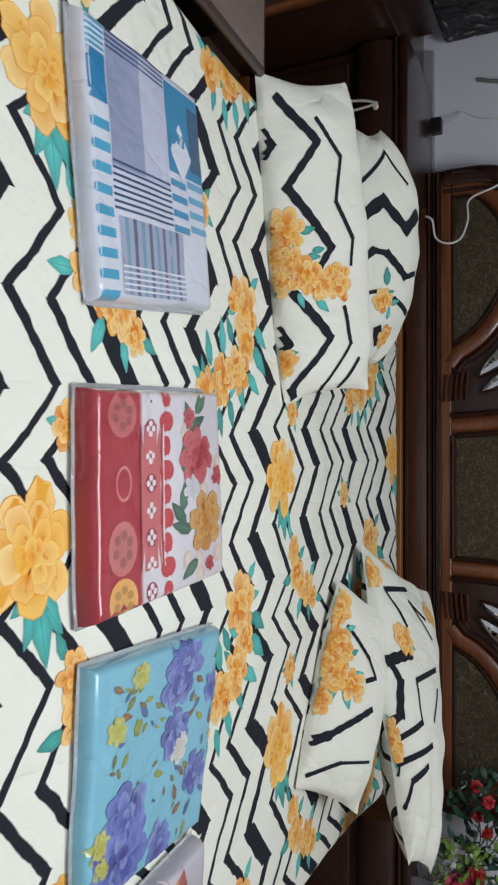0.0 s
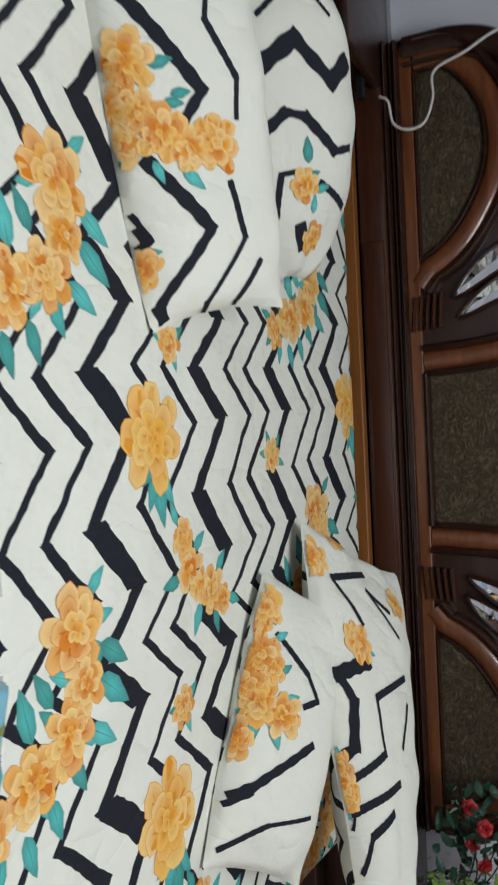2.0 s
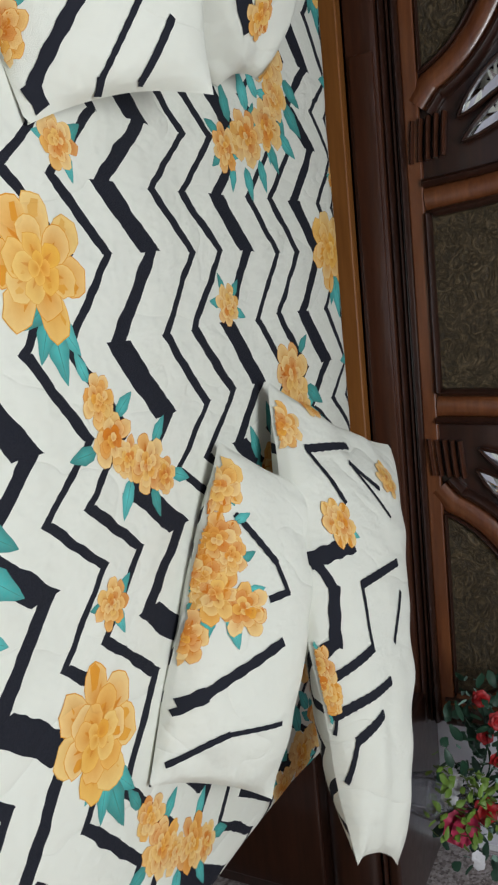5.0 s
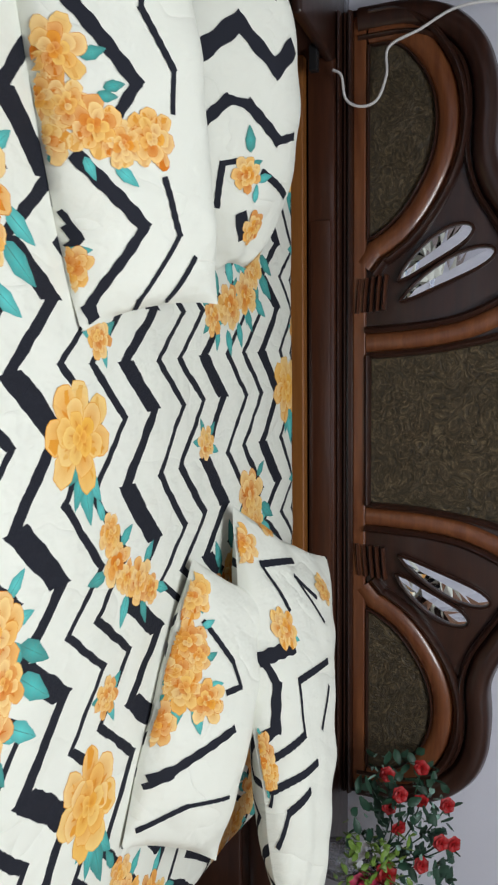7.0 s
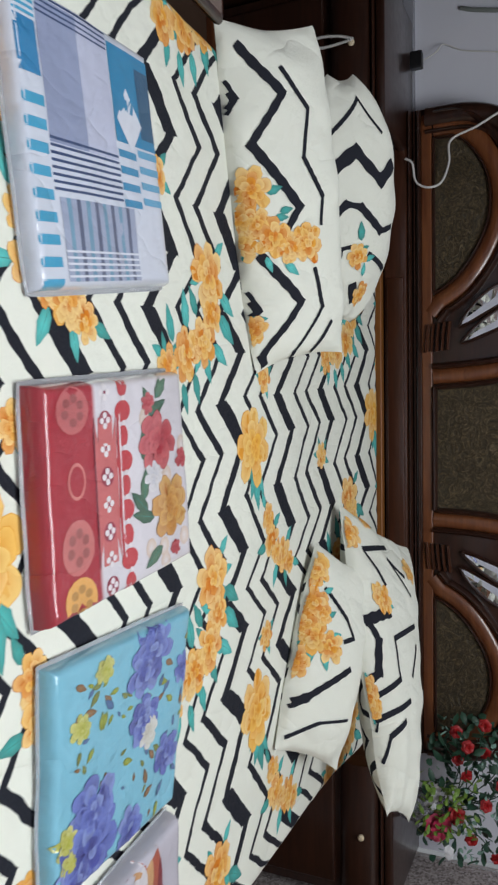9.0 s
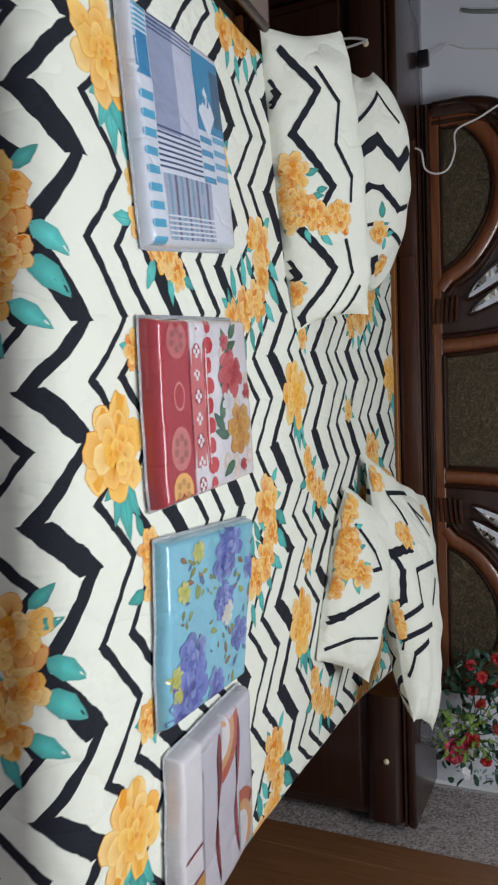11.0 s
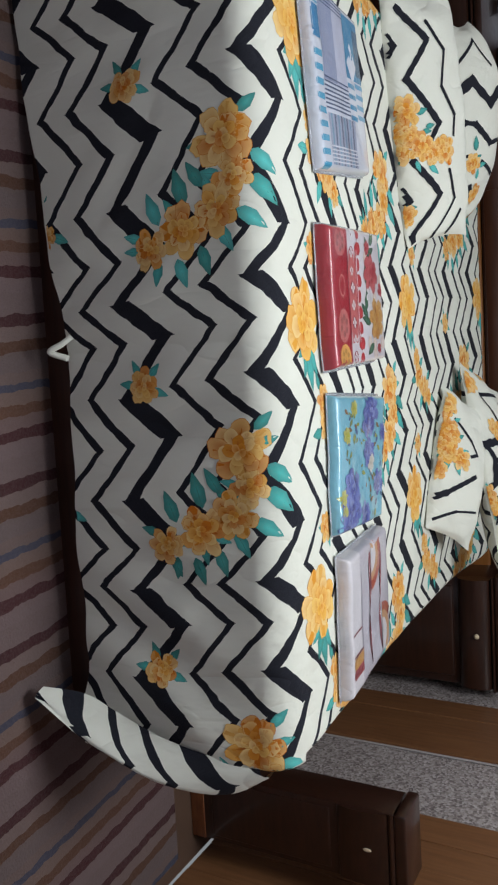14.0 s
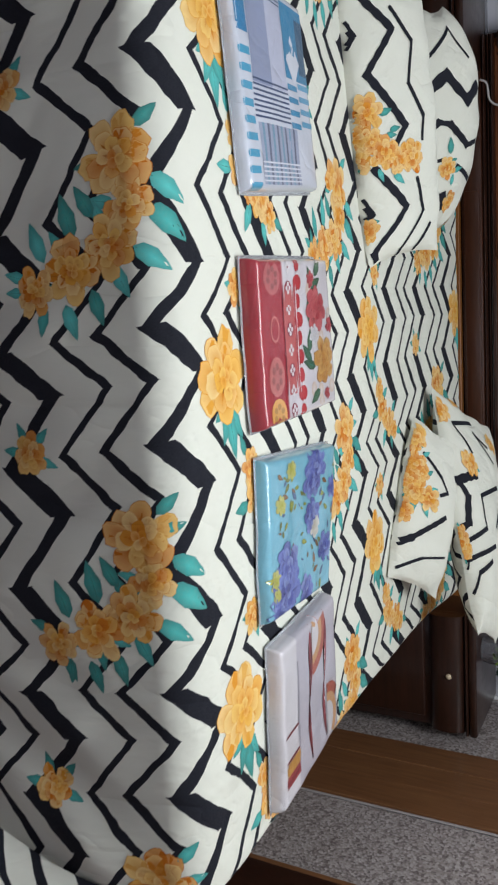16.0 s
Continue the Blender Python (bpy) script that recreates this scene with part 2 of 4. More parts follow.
def rose(ink, u, v, r, rng, cols=None, core=None, pale=(0.88, 0.66, 0.3), base=0.0007):
    """A full blown rose: rings of overlapping petals round a dark heart."""
    cols, core = cols or GOLD, core or RUST
    turn = rng.uniform(0, 6.28)
    k = 0
    for ring, (n, start, long, wide) in enumerate(((7, 0.28, 0.78, 0.72), (6, 0.18, 0.6, 0.58), (5, 0.08, 0.44, 0.46), (4, 0.0, 0.26, 0.3))):
        for i in range(n):
            a = turn + ring * 0.5 + 2 * math.pi * i / n + rng.uniform(-0.2, 0.2)
            l = r * long * rng.uniform(0.85, 1.12)
            cx, cy = u + math.cos(a) * r * start, v + math.sin(a) * r * start
            out = blob(cx, cy, a, l, r * wide * rng.uniform(0.85, 1.1), 14, 0.07, rng)
            c = rng.choice(cols)
            inner = tuple(0.55 * a1 + 0.45 * b1 for a1, b1 in zip(core, c))
            f = rng.uniform(0.25, 0.95) if ring < 2 else rng.uniform(0.0, 0.45)
            edge = tuple(a1 + f * (b1 - a1) for a1, b1 in zip(c, pale))
            k += 1
            mx, my = cx + math.cos(a) * l * 0.5, cy + math.sin(a) * l * 0.5
            rim = [(mx + (p[0] - mx) * 1.05, my + (p[1] - my) * 1.05) for p in out]
            line = tuple(0.35 * a1 + 0.65 * b1 for a1, b1 in zip(core, c))
            ink.patch(rim, (mx, my), line, line, base + 0.00005 * k - 0.00003, 1)
            ink.patch(out, (cx + math.cos(a) * l * 0.2, cy + math.sin(a) * l * 0.2), inner, edge, base + 0.00005 * k)
            # a fold shadow printed along one side of the petal
            if ring < 3:
                fold = blob(cx, cy, a + rng.uniform(-0.35, 0.35), l * 0.62, r * wide * 0.22, 8, 0.1, rng, 0.8)
                ink.patch(fold, (cx, cy), core, inner, base + 0.00005 * k + 0.00003, 1)


def leaf(ink, u, v, ang, long, rng, base=0.0004, cols=None):
    """A toothed leaf with a lighter rib."""
    c = rng.choice(cols or TEAL)
    n = 6
    side = []
    for i in range(n + 1):
        t = i / n
        w = long * 0.21 * math.sin(math.pi * min(1, t ** 0.75)) + 0.0006
        side.append((long * t, w * (1.08 if i % 2 else 0.94)))
    pts = side + [(x, -y) for x, y in side[::-1]]
    out = [(u + x * math.cos(ang) - y * math.sin(ang), v + x * math.sin(ang) + y * math.cos(ang)) for x, y in pts]
    mid = (u + long * 0.45 * math.cos(ang), v + long * 0.45 * math.sin(ang))
    lift = base + rng.uniform(0, 0.0002)
    ink.patch(out, mid, tuple(x * 1.25 for x in c), tuple(x * 0.75 for x in c), lift)
    rib = [(0.05, 0.012), (0.9, 0.004), (0.9, -0.004), (0.05, -0.012)]
    ink.patch([(u + long * (x * math.cos(ang) - y * math.sin(ang)), v + long * (x * math.sin(ang) + y * math.cos(ang))) for x, y in rib],
              mid, (0.02, 0.2, 0.19), (0.03, 0.25, 0.23), lift + 0.0001, 1)


def motif_cell(ink, u, s, rng):
    """All flowers of one repeat of the print."""
    rose(ink, u + 0.213, s + 0.272, 0.036, rng)
    for a in (1.2, 2.4, 3.6, 4.6):
        leaf(ink, u + 0.213 + 0.02 * math.cos(a), s + 0.272 + 0.02 * math.sin(a), a, 0.04, rng)
    # the curved garland: a full bloom, three more along the bend, a small one at its end
    GARLAND = ((-0.243, 0.478, 0.062), (-0.172, 0.494, 0.04), (-0.115, 0.458, 0.048), (-0.083, 0.385, 0.05), (-0.054, 0.308, 0.04))
    for du, ds, a, l in ((-0.285, 0.51, 2.3, 0.05), (-0.215, 0.53, 1.0, 0.075), (-0.17, 0.525, 0.9, 0.085), (-0.11, 0.5, 1.0, 0.07), (-0.085, 0.46, 0.5, 0.06), (-0.05, 0.42, 0.3, 0.06),
                         (-0.03, 0.37, 0.3, 0.06), (-0.03, 0.33, 6.1, 0.05), (-0.075, 0.29, 4.4, 0.045), (-0.1, 0.33, 3.5, 0.07), (-0.13, 0.39, 3.4, 0.075), (-0.16, 0.43, 3.7, 0.06)):
        leaf(ink, u + du, s + ds, a, l, rng)
    for du, ds, r in GARLAND:
        for q in range(2):
            a = rng.uniform(0, 6.28)
            leaf(ink, u + du + 0.6 * r * math.cos(a), s + ds + 0.6 * r * math.sin(a), a, rng.uniform(0.035, 0.05), rng, 0.0002)
    for du, ds, r in GARLAND[::-1]:
        rose(ink, u + du, s + ds, r, rng)
    # the large single bloom
    for du, a, l in ((0.05, 0.7, 0.075), (0.06, 0.2, 0.085), (0.05, 5.9, 0.07), (0.04, 5.3, 0.06)):
        leaf(ink, u + 0.1 + du, s + 0.695, a, l, rng)
    rose(ink, u + 0.1, s + 0.685, 0.08, rng, [(0.86, 0.48, 0.07), (0.83, 0.4, 0.04), (0.88, 0.58, 0.15)], (0.6, 0.16, 0.012))
    # the small spray
    SPRAY = ((-0.325, 0.768, 0.034), (-0.268, 0.785, 0.042), (-0.222, 0.86, 0.042), (-0.24, 0.815, 0.03), (-0.2, 0.9, 0.03))
    for du, ds, a, l in ((-0.35, 0.75, 3.6, 0.045), (-0.3, 0.8, 2.2, 0.05), (-0.26, 0.75, 4.8, 0.055), (-0.21, 0.82, 5.8, 0.06), (-0.25, 0.88, 2.4, 0.05), (-0.19, 0.87, 0.2, 0.05), (-0.2, 0.92, 1.2, 0.05)):
        leaf(ink, u + du, s + ds, a, l, rng)
    for du, ds, r in SPRAY:
        rose(ink, u + du, s + ds, r, rng)
    # the small single flower
    for a in (0.3, 2.2, 4.6):
        leaf(ink, u - 0.055, s + 0.75, a, 0.05, rng)
    rose(ink, u - 0.055, s + 0.745, 0.033, rng)


# ---- the room ----
X0, X1, Y0, Y1, TOP = -1.75, 1.6, -2.2, 2.3, 2.7
RUGC = material("striped_cotton_rug", (0.4, 0.3, 0.25), 0.95, spec=0.1)
g = Graph(RUGC)
sx = g.t.nodes.new("ShaderNodeSeparateXYZ")
g.t.links.new(g.coord("Object"), sx.inputs[0])
line = g.math("ADD", sx.outputs[0], g.math("MULTIPLY", sx.outputs[1], 0.1))
line = g.math("ADD", line, g.math("MULTIPLY", g.noise(25, 3), 0.02))
line = g.math("FRACT", g.math("MULTIPLY", line, 2.9))
rn = g.t.nodes.new("ShaderNodeValToRGB")
g.put(line, rn.inputs[0])
rn.color_ramp.interpolation = "CONSTANT"
RUG_STRIPES = [(0.0, (0.113, 0.077, 0.076)), (0.13, (0.029, 0.002, 0.005)), (0.2, (0.120, 0.082, 0.076)), (0.29, (0.061, 0.023, 0.010)), (0.36, (0.096, 0.069, 0.068)),
               (0.48, (0.106, 0.071, 0.065)), (0.55, (0.031, 0.035, 0.060)), (0.6, (0.120, 0.077, 0.065)), (0.68, (0.074, 0.030, 0.015)), (0.75, (0.113, 0.071, 0.068)),
               (0.83, (0.034, 0.003, 0.006)), (0.9, (0.120, 0.082, 0.082))]
e = rn.color_ramp.elements
while len(e) < len(RUG_STRIPES):
    e.new(0.99)
for el, (p, c) in zip(e, RUG_STRIPES):
    el.position, el.color = p, (*c, 1)
fleck = g.noise(220, 3)
g.color(g.mix(g.math("MULTIPLY", fleck, 0.3), rn.outputs[0], (0.2, 0.16, 0.15, 1)))
g.bump(fleck, 0.6, 0.006)
SPECK = material("speckled_grey_cloth", (0.3, 0.27, 0.28), 0.95, spec=0.1)
g = Graph(SPECK)
vo = g.node("ShaderNodeTexVoronoi", Scale=130)
g.t.links.new(g.coord("Object"), vo.inputs["Vector"])
sp = g.ramp(vo.outputs["Color"], [(0.15, (0.16, 0.13, 0.125)), (0.5, (0.46, 0.4, 0.38)), (0.9, (0.7, 0.64, 0.63))])
g.color(g.mix(g.math("MULTIPLY", g.noise(30, 4, stretch=(1, 1, 8)), 0.6), sp, (0.26, 0.22, 0.21, 1)))
g.bump(vo.outputs["Distance"], 0.5, 0.004)
TILE = material("dark_brown_floor", (0.09, 0.05, 0.035), 0.4)
g = Graph(TILE)
g.color(g.mix(g.noise(6, 6), (0.06, 0.035, 0.024, 1), (0.11, 0.065, 0.045, 1)))

for name, lo, hi, mat, lab, cat in (
        ("floor", (X0, Y0, -0.1), (X1, Y1, 0), TILE, "dark brown bedroom floor mostly under a rug", "floor"),
        ("ceiling", (X0, Y0, TOP), (X1, Y1, TOP + 0.1), CEIL, "plain white painted ceiling", "ceiling"),
        ("wall_north", (X0, Y1, 0), (X1, Y1 + 0.15, TOP), WALL, "pale lavender white wall behind the bed", "wall"),
        ("wall_south", (X0, Y0 - 0.15, 0), (X1, Y0, TOP), WALL, "plain pale painted wall", "wall"),
        ("wall_west", (X0 - 0.15, Y0, 0), (X0, Y1, TOP), WALL, "plain pale painted wall", "wall"),
        ("wall_east", (X1 + 0.03, Y0, 0), (X1 + 0.18, Y1, TOP), WALL, "pale wall behind hanging cloth and wood", "wall")):
    tagged(part(name, box(lo, hi), mat), lab, cat, kind="structure")

rug = part("striped_rug", box((-1.7, -2.1, 0.0), (1.55, 0.35, 0.012), 0.004), RUGC)
tagged(rug, "striped rag rug in beige, maroon, blue and brown", "rug")

# strips along the east wall: speckled cloth and brown wood, floor to ceiling
HEM = material("pale_woven_edge", (0.42, 0.38, 0.37), 0.95, spec=0.1)
EAST = [(2.3, 1.78, SPECK, "wall_hanging", "grey speckled cloth hanging down the wall"), (1.78, 1.34, PLANK, "wood_panel", "brown wooden panel upright on the wall"),
        (1.34, 0.93, SPECK, "wall_hanging", "grey speckled cloth hanging down the wall"), (0.93, -0.9, PLANK, "wood_panel", "wide brown wooden panel upright on the wall")]
for ya, yb, mat, name, lab in EAST:
    d = 0.008 if mat is SPECK else 0.02
    strip = thing(name, lab, "wall panel" if mat is PLANK else "wall hanging", (0, 0, 0), "strips along the wall")
    if mat is PLANK:
        count = max(2, round((ya - yb) / 0.13))
        for i in range(count):
            b0, b1 = ya + (yb - ya) * i / count, ya + (yb - ya) * (i + 1) / count
            part("board", box((X1 + 0.03 - d + 0.002 * (i % 2), b1 + 0.0012, 0.0), (X1 + 0.03, b0 - 0.0012, 2.3), 0.002), mat, strip)
    else:
        part("cloth", box((X1 + 0.03 - d, yb + 0.012, 0.0), (X1 + 0.03, ya - 0.012, 2.3), 0.003), mat, strip)
        for yy in (yb + 0.006, ya - 0.006):
            part("hem", sweep([(X1 + 0.03 - d, yy, 0.0), (X1 + 0.027 - d, yy, 1.1), (X1 + 0.03 - d, yy, 2.3)], 0.006, 0.004, flat=(-1, 0, 0)), HEM, strip, "pale woven edge", 60)


# ---- the bed ----
XL, XR = -0.8, 0.99
bed = thing("bed", "dark wooden double bed with a carved headboard", "bed")
part("side_rail", box((XR - 0.05, 0.0, 0.12), (XR - 0.02, 2.1, 0.4), 0.006), DARK, bed)
part("side_rail", box((XL + 0.02, 0.0, 0.12), (XL + 0.05, 2.1, 0.4), 0.006), DARK, bed)
part("foot_rail", box((XL, -0.02, 0.0), (XR - 0.02, 0.03, 0.4), 0.008), DARK, bed)
part("slat_base", box((XL + 0.06, 0.04, 0.2), (XR - 0.06, 2.08, 0.26)), BROWN, bed)
part("back_board", box((-1.03, 2.1, 0.2), (1.13, 2.136, 0.553), 0.004), RAIL, bed, "orange-brown board between mattress and headboard")
mattress = part("mattress", box((XL + 0.08, 0.06, 0.265), (XR - 0.09, 1.87, 0.515), 0.04, seg=3), material("mattress_ticking", (0.7, 0.68, 0.62), 0.9))
tagged(mattress, "thick mattress hidden under the printed sheet", "mattress")


def bed_top(x, y):
    z = float(np.interp(y, [-0.05, 0.1, 0.3, 0.7, 1.3, 1.5, 1.8, 1.95], [0.574, 0.58, 0.572, 0.548, 0.548, 0.556, 0.588, 0.595]))
    z += 0.004 * noise.noise((x * 3, y * 3, 2)) + 0.0012 * noise.noise((x * 14, y * 5, 7))
    return z


FOLD, RAD, EDGE = 0.54, 0.07, 0.576
THICK_S = [-0.36, -0.06, 0.23, 0.52, 0.8, 1.085, 1.38, 1.673, 1.98, 2.255, 2.52]
# where the zigzag's far corners lie along the cloth, three to a repeat, row by row
ZIG_S = [0.2, 0.62, 1.3, 1.48, 1.78, 2.07, 2.34]
ZIG_U = [(-0.036, 0.131, 0.344), (-0.089, 0.085, 0.268), (-0.18, 0.023, 0.24), (-0.2, -0.007, 0.224), (-0.21, -0.028, 0.213), (-0.235, -0.048, 0.19), (-0.265, -0.055, 0.168)]
REPEAT = 0.592


def outside(u):
    """How far u lies beyond the bed's sides, and the side."""
    return (max(0.0, u - XR), 1) if u > 0 else (max(0.0, XL - u), -1)


def hem_s(u):
    return float(np.interp(u, [-0.9, -0.55, -0.14, 0.1, 0.95], [-0.01, 0.0, 0.042, 0.078, 0.07])) + 0.004 * math.sin(u * 19)


def creases(u, s, hang):
    """Soft folds of the hanging cloth: drapes fanning from the edge, and a pressed fold line."""
    k = min(1, hang / 0.15)
    fan = 0.014 * noise.noise((u * 3.3, s * 1.2, 4)) + 0.006 * noise.noise((u * 11 + s * 4, s * 3, 9)) + 0.005 * abs(noise.noise((u * 5 + s * 7, s * 2, 3)))
    right = max(0.0, u - 0.45) / 0.5
    fan += 0.012 * right * math.sin((u + 0.55 * hang) * 34) * k
    press = 0.0035 * math.exp(-((u - 0.135) / 0.006) ** 2)
    return fan * k - press


def sheet_at(u, s):
    """The bed sheet: hangs over the foot up to the fold, then lies on the mattress."""
    arc = RAD * math.pi / 2
    side, sign = outside(u)
    ux = (XR if sign > 0 else XL) + sign * 0.012 * math.sin(min(1.57, side * 30)) if side else u
    if s < FOLD - arc * 0.5:
        hang = FOLD - arc * 0.5 - s
        y = -0.035 - 0.018 * math.sin(min(1, hang / 0.4) * 1.6) - creases(u, s, hang)
        if u > 0.78:
            y -= 0.03 * ((min(u, XR) - 0.78) / 0.2) ** 2 * min(1, hang / 0.3)
        return (ux, y + side, max(EDGE - RAD - hang, 0.012))
    if s < FOLD + arc * 0.5:
        a = (s - (FOLD - arc * 0.5)) / arc * math.pi / 2
        return (ux, -0.035 + RAD * (1 - math.cos(a)) + side * (1 - a / 1.5708), EDGE - RAD + RAD * math.sin(a) - side * a / 1.5708)
    y = -0.035 + RAD + (s - FOLD - arc * 0.5)
    x = u
    z = bed_top(u, y)
    over = sign * u - (sign * (XR if sign > 0 else XL) - 0.03)
    if over > 0:
        x = (XR if sign > 0 else XL) - sign * 0.03 + sign * 0.03 * math.sin(min(over / 0.05, 1.57))
        z -= 0.03 * (1 - math.cos(min(over / 0.05, 1.57))) + max(0, over - 0.078)
    if y > 1.86:
        z -= 6.0 * (y - 1.86) ** 2
    return (x, y, z)


def cloth_uv(u, s):
    """uv.x counts zigzags (far corners at the half), uv.y counts thick lines."""
    row = [float(np.interp(s, ZIG_S, [z[i] for z in ZIG_U])) for i in range(3)]
    n = math.floor((u - row[0]) / REPEAT)
    f = u - n * REPEAT
    ph = float(np.interp(f, row + [row[0] + REPEAT], (0, 1, 2, 3)))
    return (3 * n + ph + 0.5, float(np.interp(s, THICK_S, range(len(THICK_S)))))


def sheet_grid(u, v):
    if v < 0.46:
        h = hem_s(u)
        v = h + (0.46 - h) * v / 0.46
    return v


sheet = link("bed_sheet", sheet_mesh("bed_sheet", lambda u, v: sheet_at(u, sheet_grid(u, v)), np.linspace(-0.93, 1.1, 240), np.concatenate([np.linspace(0.0, 0.46, 50), np.linspace(0.47, 0.62, 20), np.linspace(0.64, 2.52, 120)]),
                                       lambda u, v: cloth_uv(u, sheet_grid(u, v))), COTTON)
tagged(sheet, "cream cotton bed sheet printed with black zigzags and orange roses", "bed sheet")
ink = Ink()
rng = random.Random(5)
for row, (du, ds) in enumerate(((0.085, -0.86), (0, 0), (-0.095, 0.85), (-0.165, 1.715), (-0.25, 2.57))):
    for col in range(-4, 5):
        motif_cell(ink, du + col * REPEAT, ds, rng)
ink.build("floral_print", sheet_at, DYE, sheet, "orange roses with teal leaves printed on the cloth", lambda u, s: -0.92 < u < 1.08 and hem_s(u) + 0.003 < s < 2.5)


def stroke(ink, pts, half, col, lift=0.0016):
    """A brushed line through points, a little uneven in width."""
    for i, ((a0, b0), (a1, b1)) in enumerate(zip(pts, pts[1:])):
        l = math.hypot(a1 - a0, b1 - b0)
        if l < 1e-4:
            continue
        dx, dy = (a1 - a0) / l, (b1 - b0) / l
        hw = half * (1.15 if i % 2 == 0 else 0.85)
        n = max(4, int(l / 0.008))
        base = len(ink.co)
        for k in range(n + 1):
            t = (k / n) * (l + 1.2 * hw) - 0.6 * hw
            wob = hw * (1 + 0.12 * math.sin(9 * t / half * 0.2 + i))
            for sgn in (-1, 0, 1):
                ink.co.append((a0 + dx * t - dy * wob * sgn, b0 + dy * t + dx * wob * sgn, lift))
                ink.col.append(col)
        for k in range(n):
            for q in (0, 1):
                p = base + 3 * k + q
                ink.faces.append((p, p + 1, p + 4, p + 3))


def pillow(name, label, m, w, h, thick, seed, taper, lens, lines, flowers):
    """A stuffed pillow; local x along w, local y along h, local z the front. taper: how far its far end is drawn in; lens: how far both ends narrow."""
    def surf(a, b, side=1):
        p, q = max(-1, min(1, 2 * a / w)), max(-1, min(1, 2 * b / h))
        t = max(0.0, (1 - abs(p) ** 2.6) * (1 - abs(q) ** 2.6)) ** 0.55
        x = a * (1 - 0.05 * (1 - q * q) * abs(p) ** 3)
        y = b * (1 - 0.06 * (1 - p * p) * abs(q) ** 3)
        y *= 1 - lens * abs(p) ** 2.5
        y = h / 2 - (h / 2 - y) * (1 - taper * (p + 1) / 2)
        n1 = noise.noise((a * 5 + seed, b * 5, seed * 1.7)) * 0.012 + noise.noise((a * 16, b * 9 + seed, seed)) * 0.005
        pull = 0.004 * math.sin(a * 46 + seed) * abs(q) ** 4 + 0.004 * math.sin(b * 41 + seed) * abs(p) ** 4
        return (x, y, side * (thick * 0.5 * t + n1 * min(1, t * 2)) + pull * min(1, 3 * t) + 0.003 * math.sin(a * 30 + b * 37 + seed) * (1 - min(1, t)))
    aa, bb = np.linspace(-w / 2, w / 2, 70), np.linspace(-h / 2, h / 2, 46)
    ob = thing(name, label, "pillow", group="pillows on the bed")
    ob.matrix_world = m
    link("front_cover", sheet_mesh("front_cover", surf, aa, bb), CREAM, ob)
    link("back_cover", sheet_mesh("back_cover", lambda a, b: surf(a, b, -1), aa, bb, lambda a, b: cloth_uv(a + 0.37, b + 0.9)), COTTON, ob)
    k, z = Ink(), Ink()
    r2 = random.Random(seed)
    for half, pts in lines:
        stroke(z, pts, half, (0.014, 0.015, 0.022))
    for kind, a, b, size in flowers:
        if kind == "rose":
            rose(k, a, b, size, r2, base=0.0022)
        else:
            leaf(k, a, b, kind, size, r2, 0.0019)
    z.build("zigzag_print", surf, BLACK_INK, ob, "black zigzag lines printed on the cover", lambda a, b: abs(a) < w / 2 - 0.002 and abs(b) < h / 2 - 0.002)
    k.build("floral_print", surf, DYE, ob, "orange roses with teal leaves printed on the cover", lambda a, b: abs(a) < w / 2 - 0.002 and abs(b) < h / 2 - 0.002)
    return ob


def frame3(origin, xaxis, yaxis):
    x = Vector(xaxis).normalized()
    y = Vector(yaxis)
    y = (y - x * y.dot(x)).normalized()
    z = x.cross(y)
    m = Matrix((x, y, z)).transposed().to_4x4()
    m.translation = origin
    return m


pillow("pillow", "cream pillow with zigzag and rose print lying flat", frame3((-0.528, 1.0, 0.618), (0.965, 0.25, 0.0), (-0.22, 0.8, 0.48)), 0.71, 0.305, 0.12, 3, 0.0, 0.14,
       lines=[(0.0100, [(-0.303, -0.111), (-0.21, -0.021), (-0.113, -0.11), (0.017, -0.008), (0.073, -0.062)]), (0.0100, [(0.108, -0.114), (0.215, -0.025), (0.322, -0.132), (0.35, -0.125)]), (0.0050, [(-0.261, -0.016), (-0.179, 0.043), (-0.082, 0.017), (-0.002, 0.059), (0.056, 0.049)]), (0.0050, [(0.148, 0.022), (0.234, 0.041), (0.334, -0.04), (0.355, -0.044)]), (0.0050, [(0.274, 0.073), (0.343, 0.023), (0.355, 0.022)]), (0.0075, [(-0.23, -0.146), (-0.201, -0.13), (-0.178, -0.148)]), (0.0075, [(0.183, -0.148), (0.22, -0.131), (0.232, -0.15)])],
       flowers=[(1.8, -0.018, -0.090, 0.041), (1.5, 0.032, -0.077, 0.035), (0.8, 0.124, -0.060, 0.046), (0.3, 0.109, -0.103, 0.035), (0.0, 0.084, -0.152, 0.035), (1.5, 0.235, -0.149, 0.035), (1.7, 0.022, -0.063, 0.035),
                ("rose", -0.027, -0.122, 0.042), ("rose", 0.030, -0.148, 0.037), ("rose", 0.040, -0.118, 0.032), ("rose", 0.069, -0.085, 0.042), ("rose", 0.081, -0.152, 0.037), ("rose", 0.097, -0.044, 0.032), ("rose", 0.091, 0.003, 0.042), ("rose", 0.259, -0.152, 0.037)])
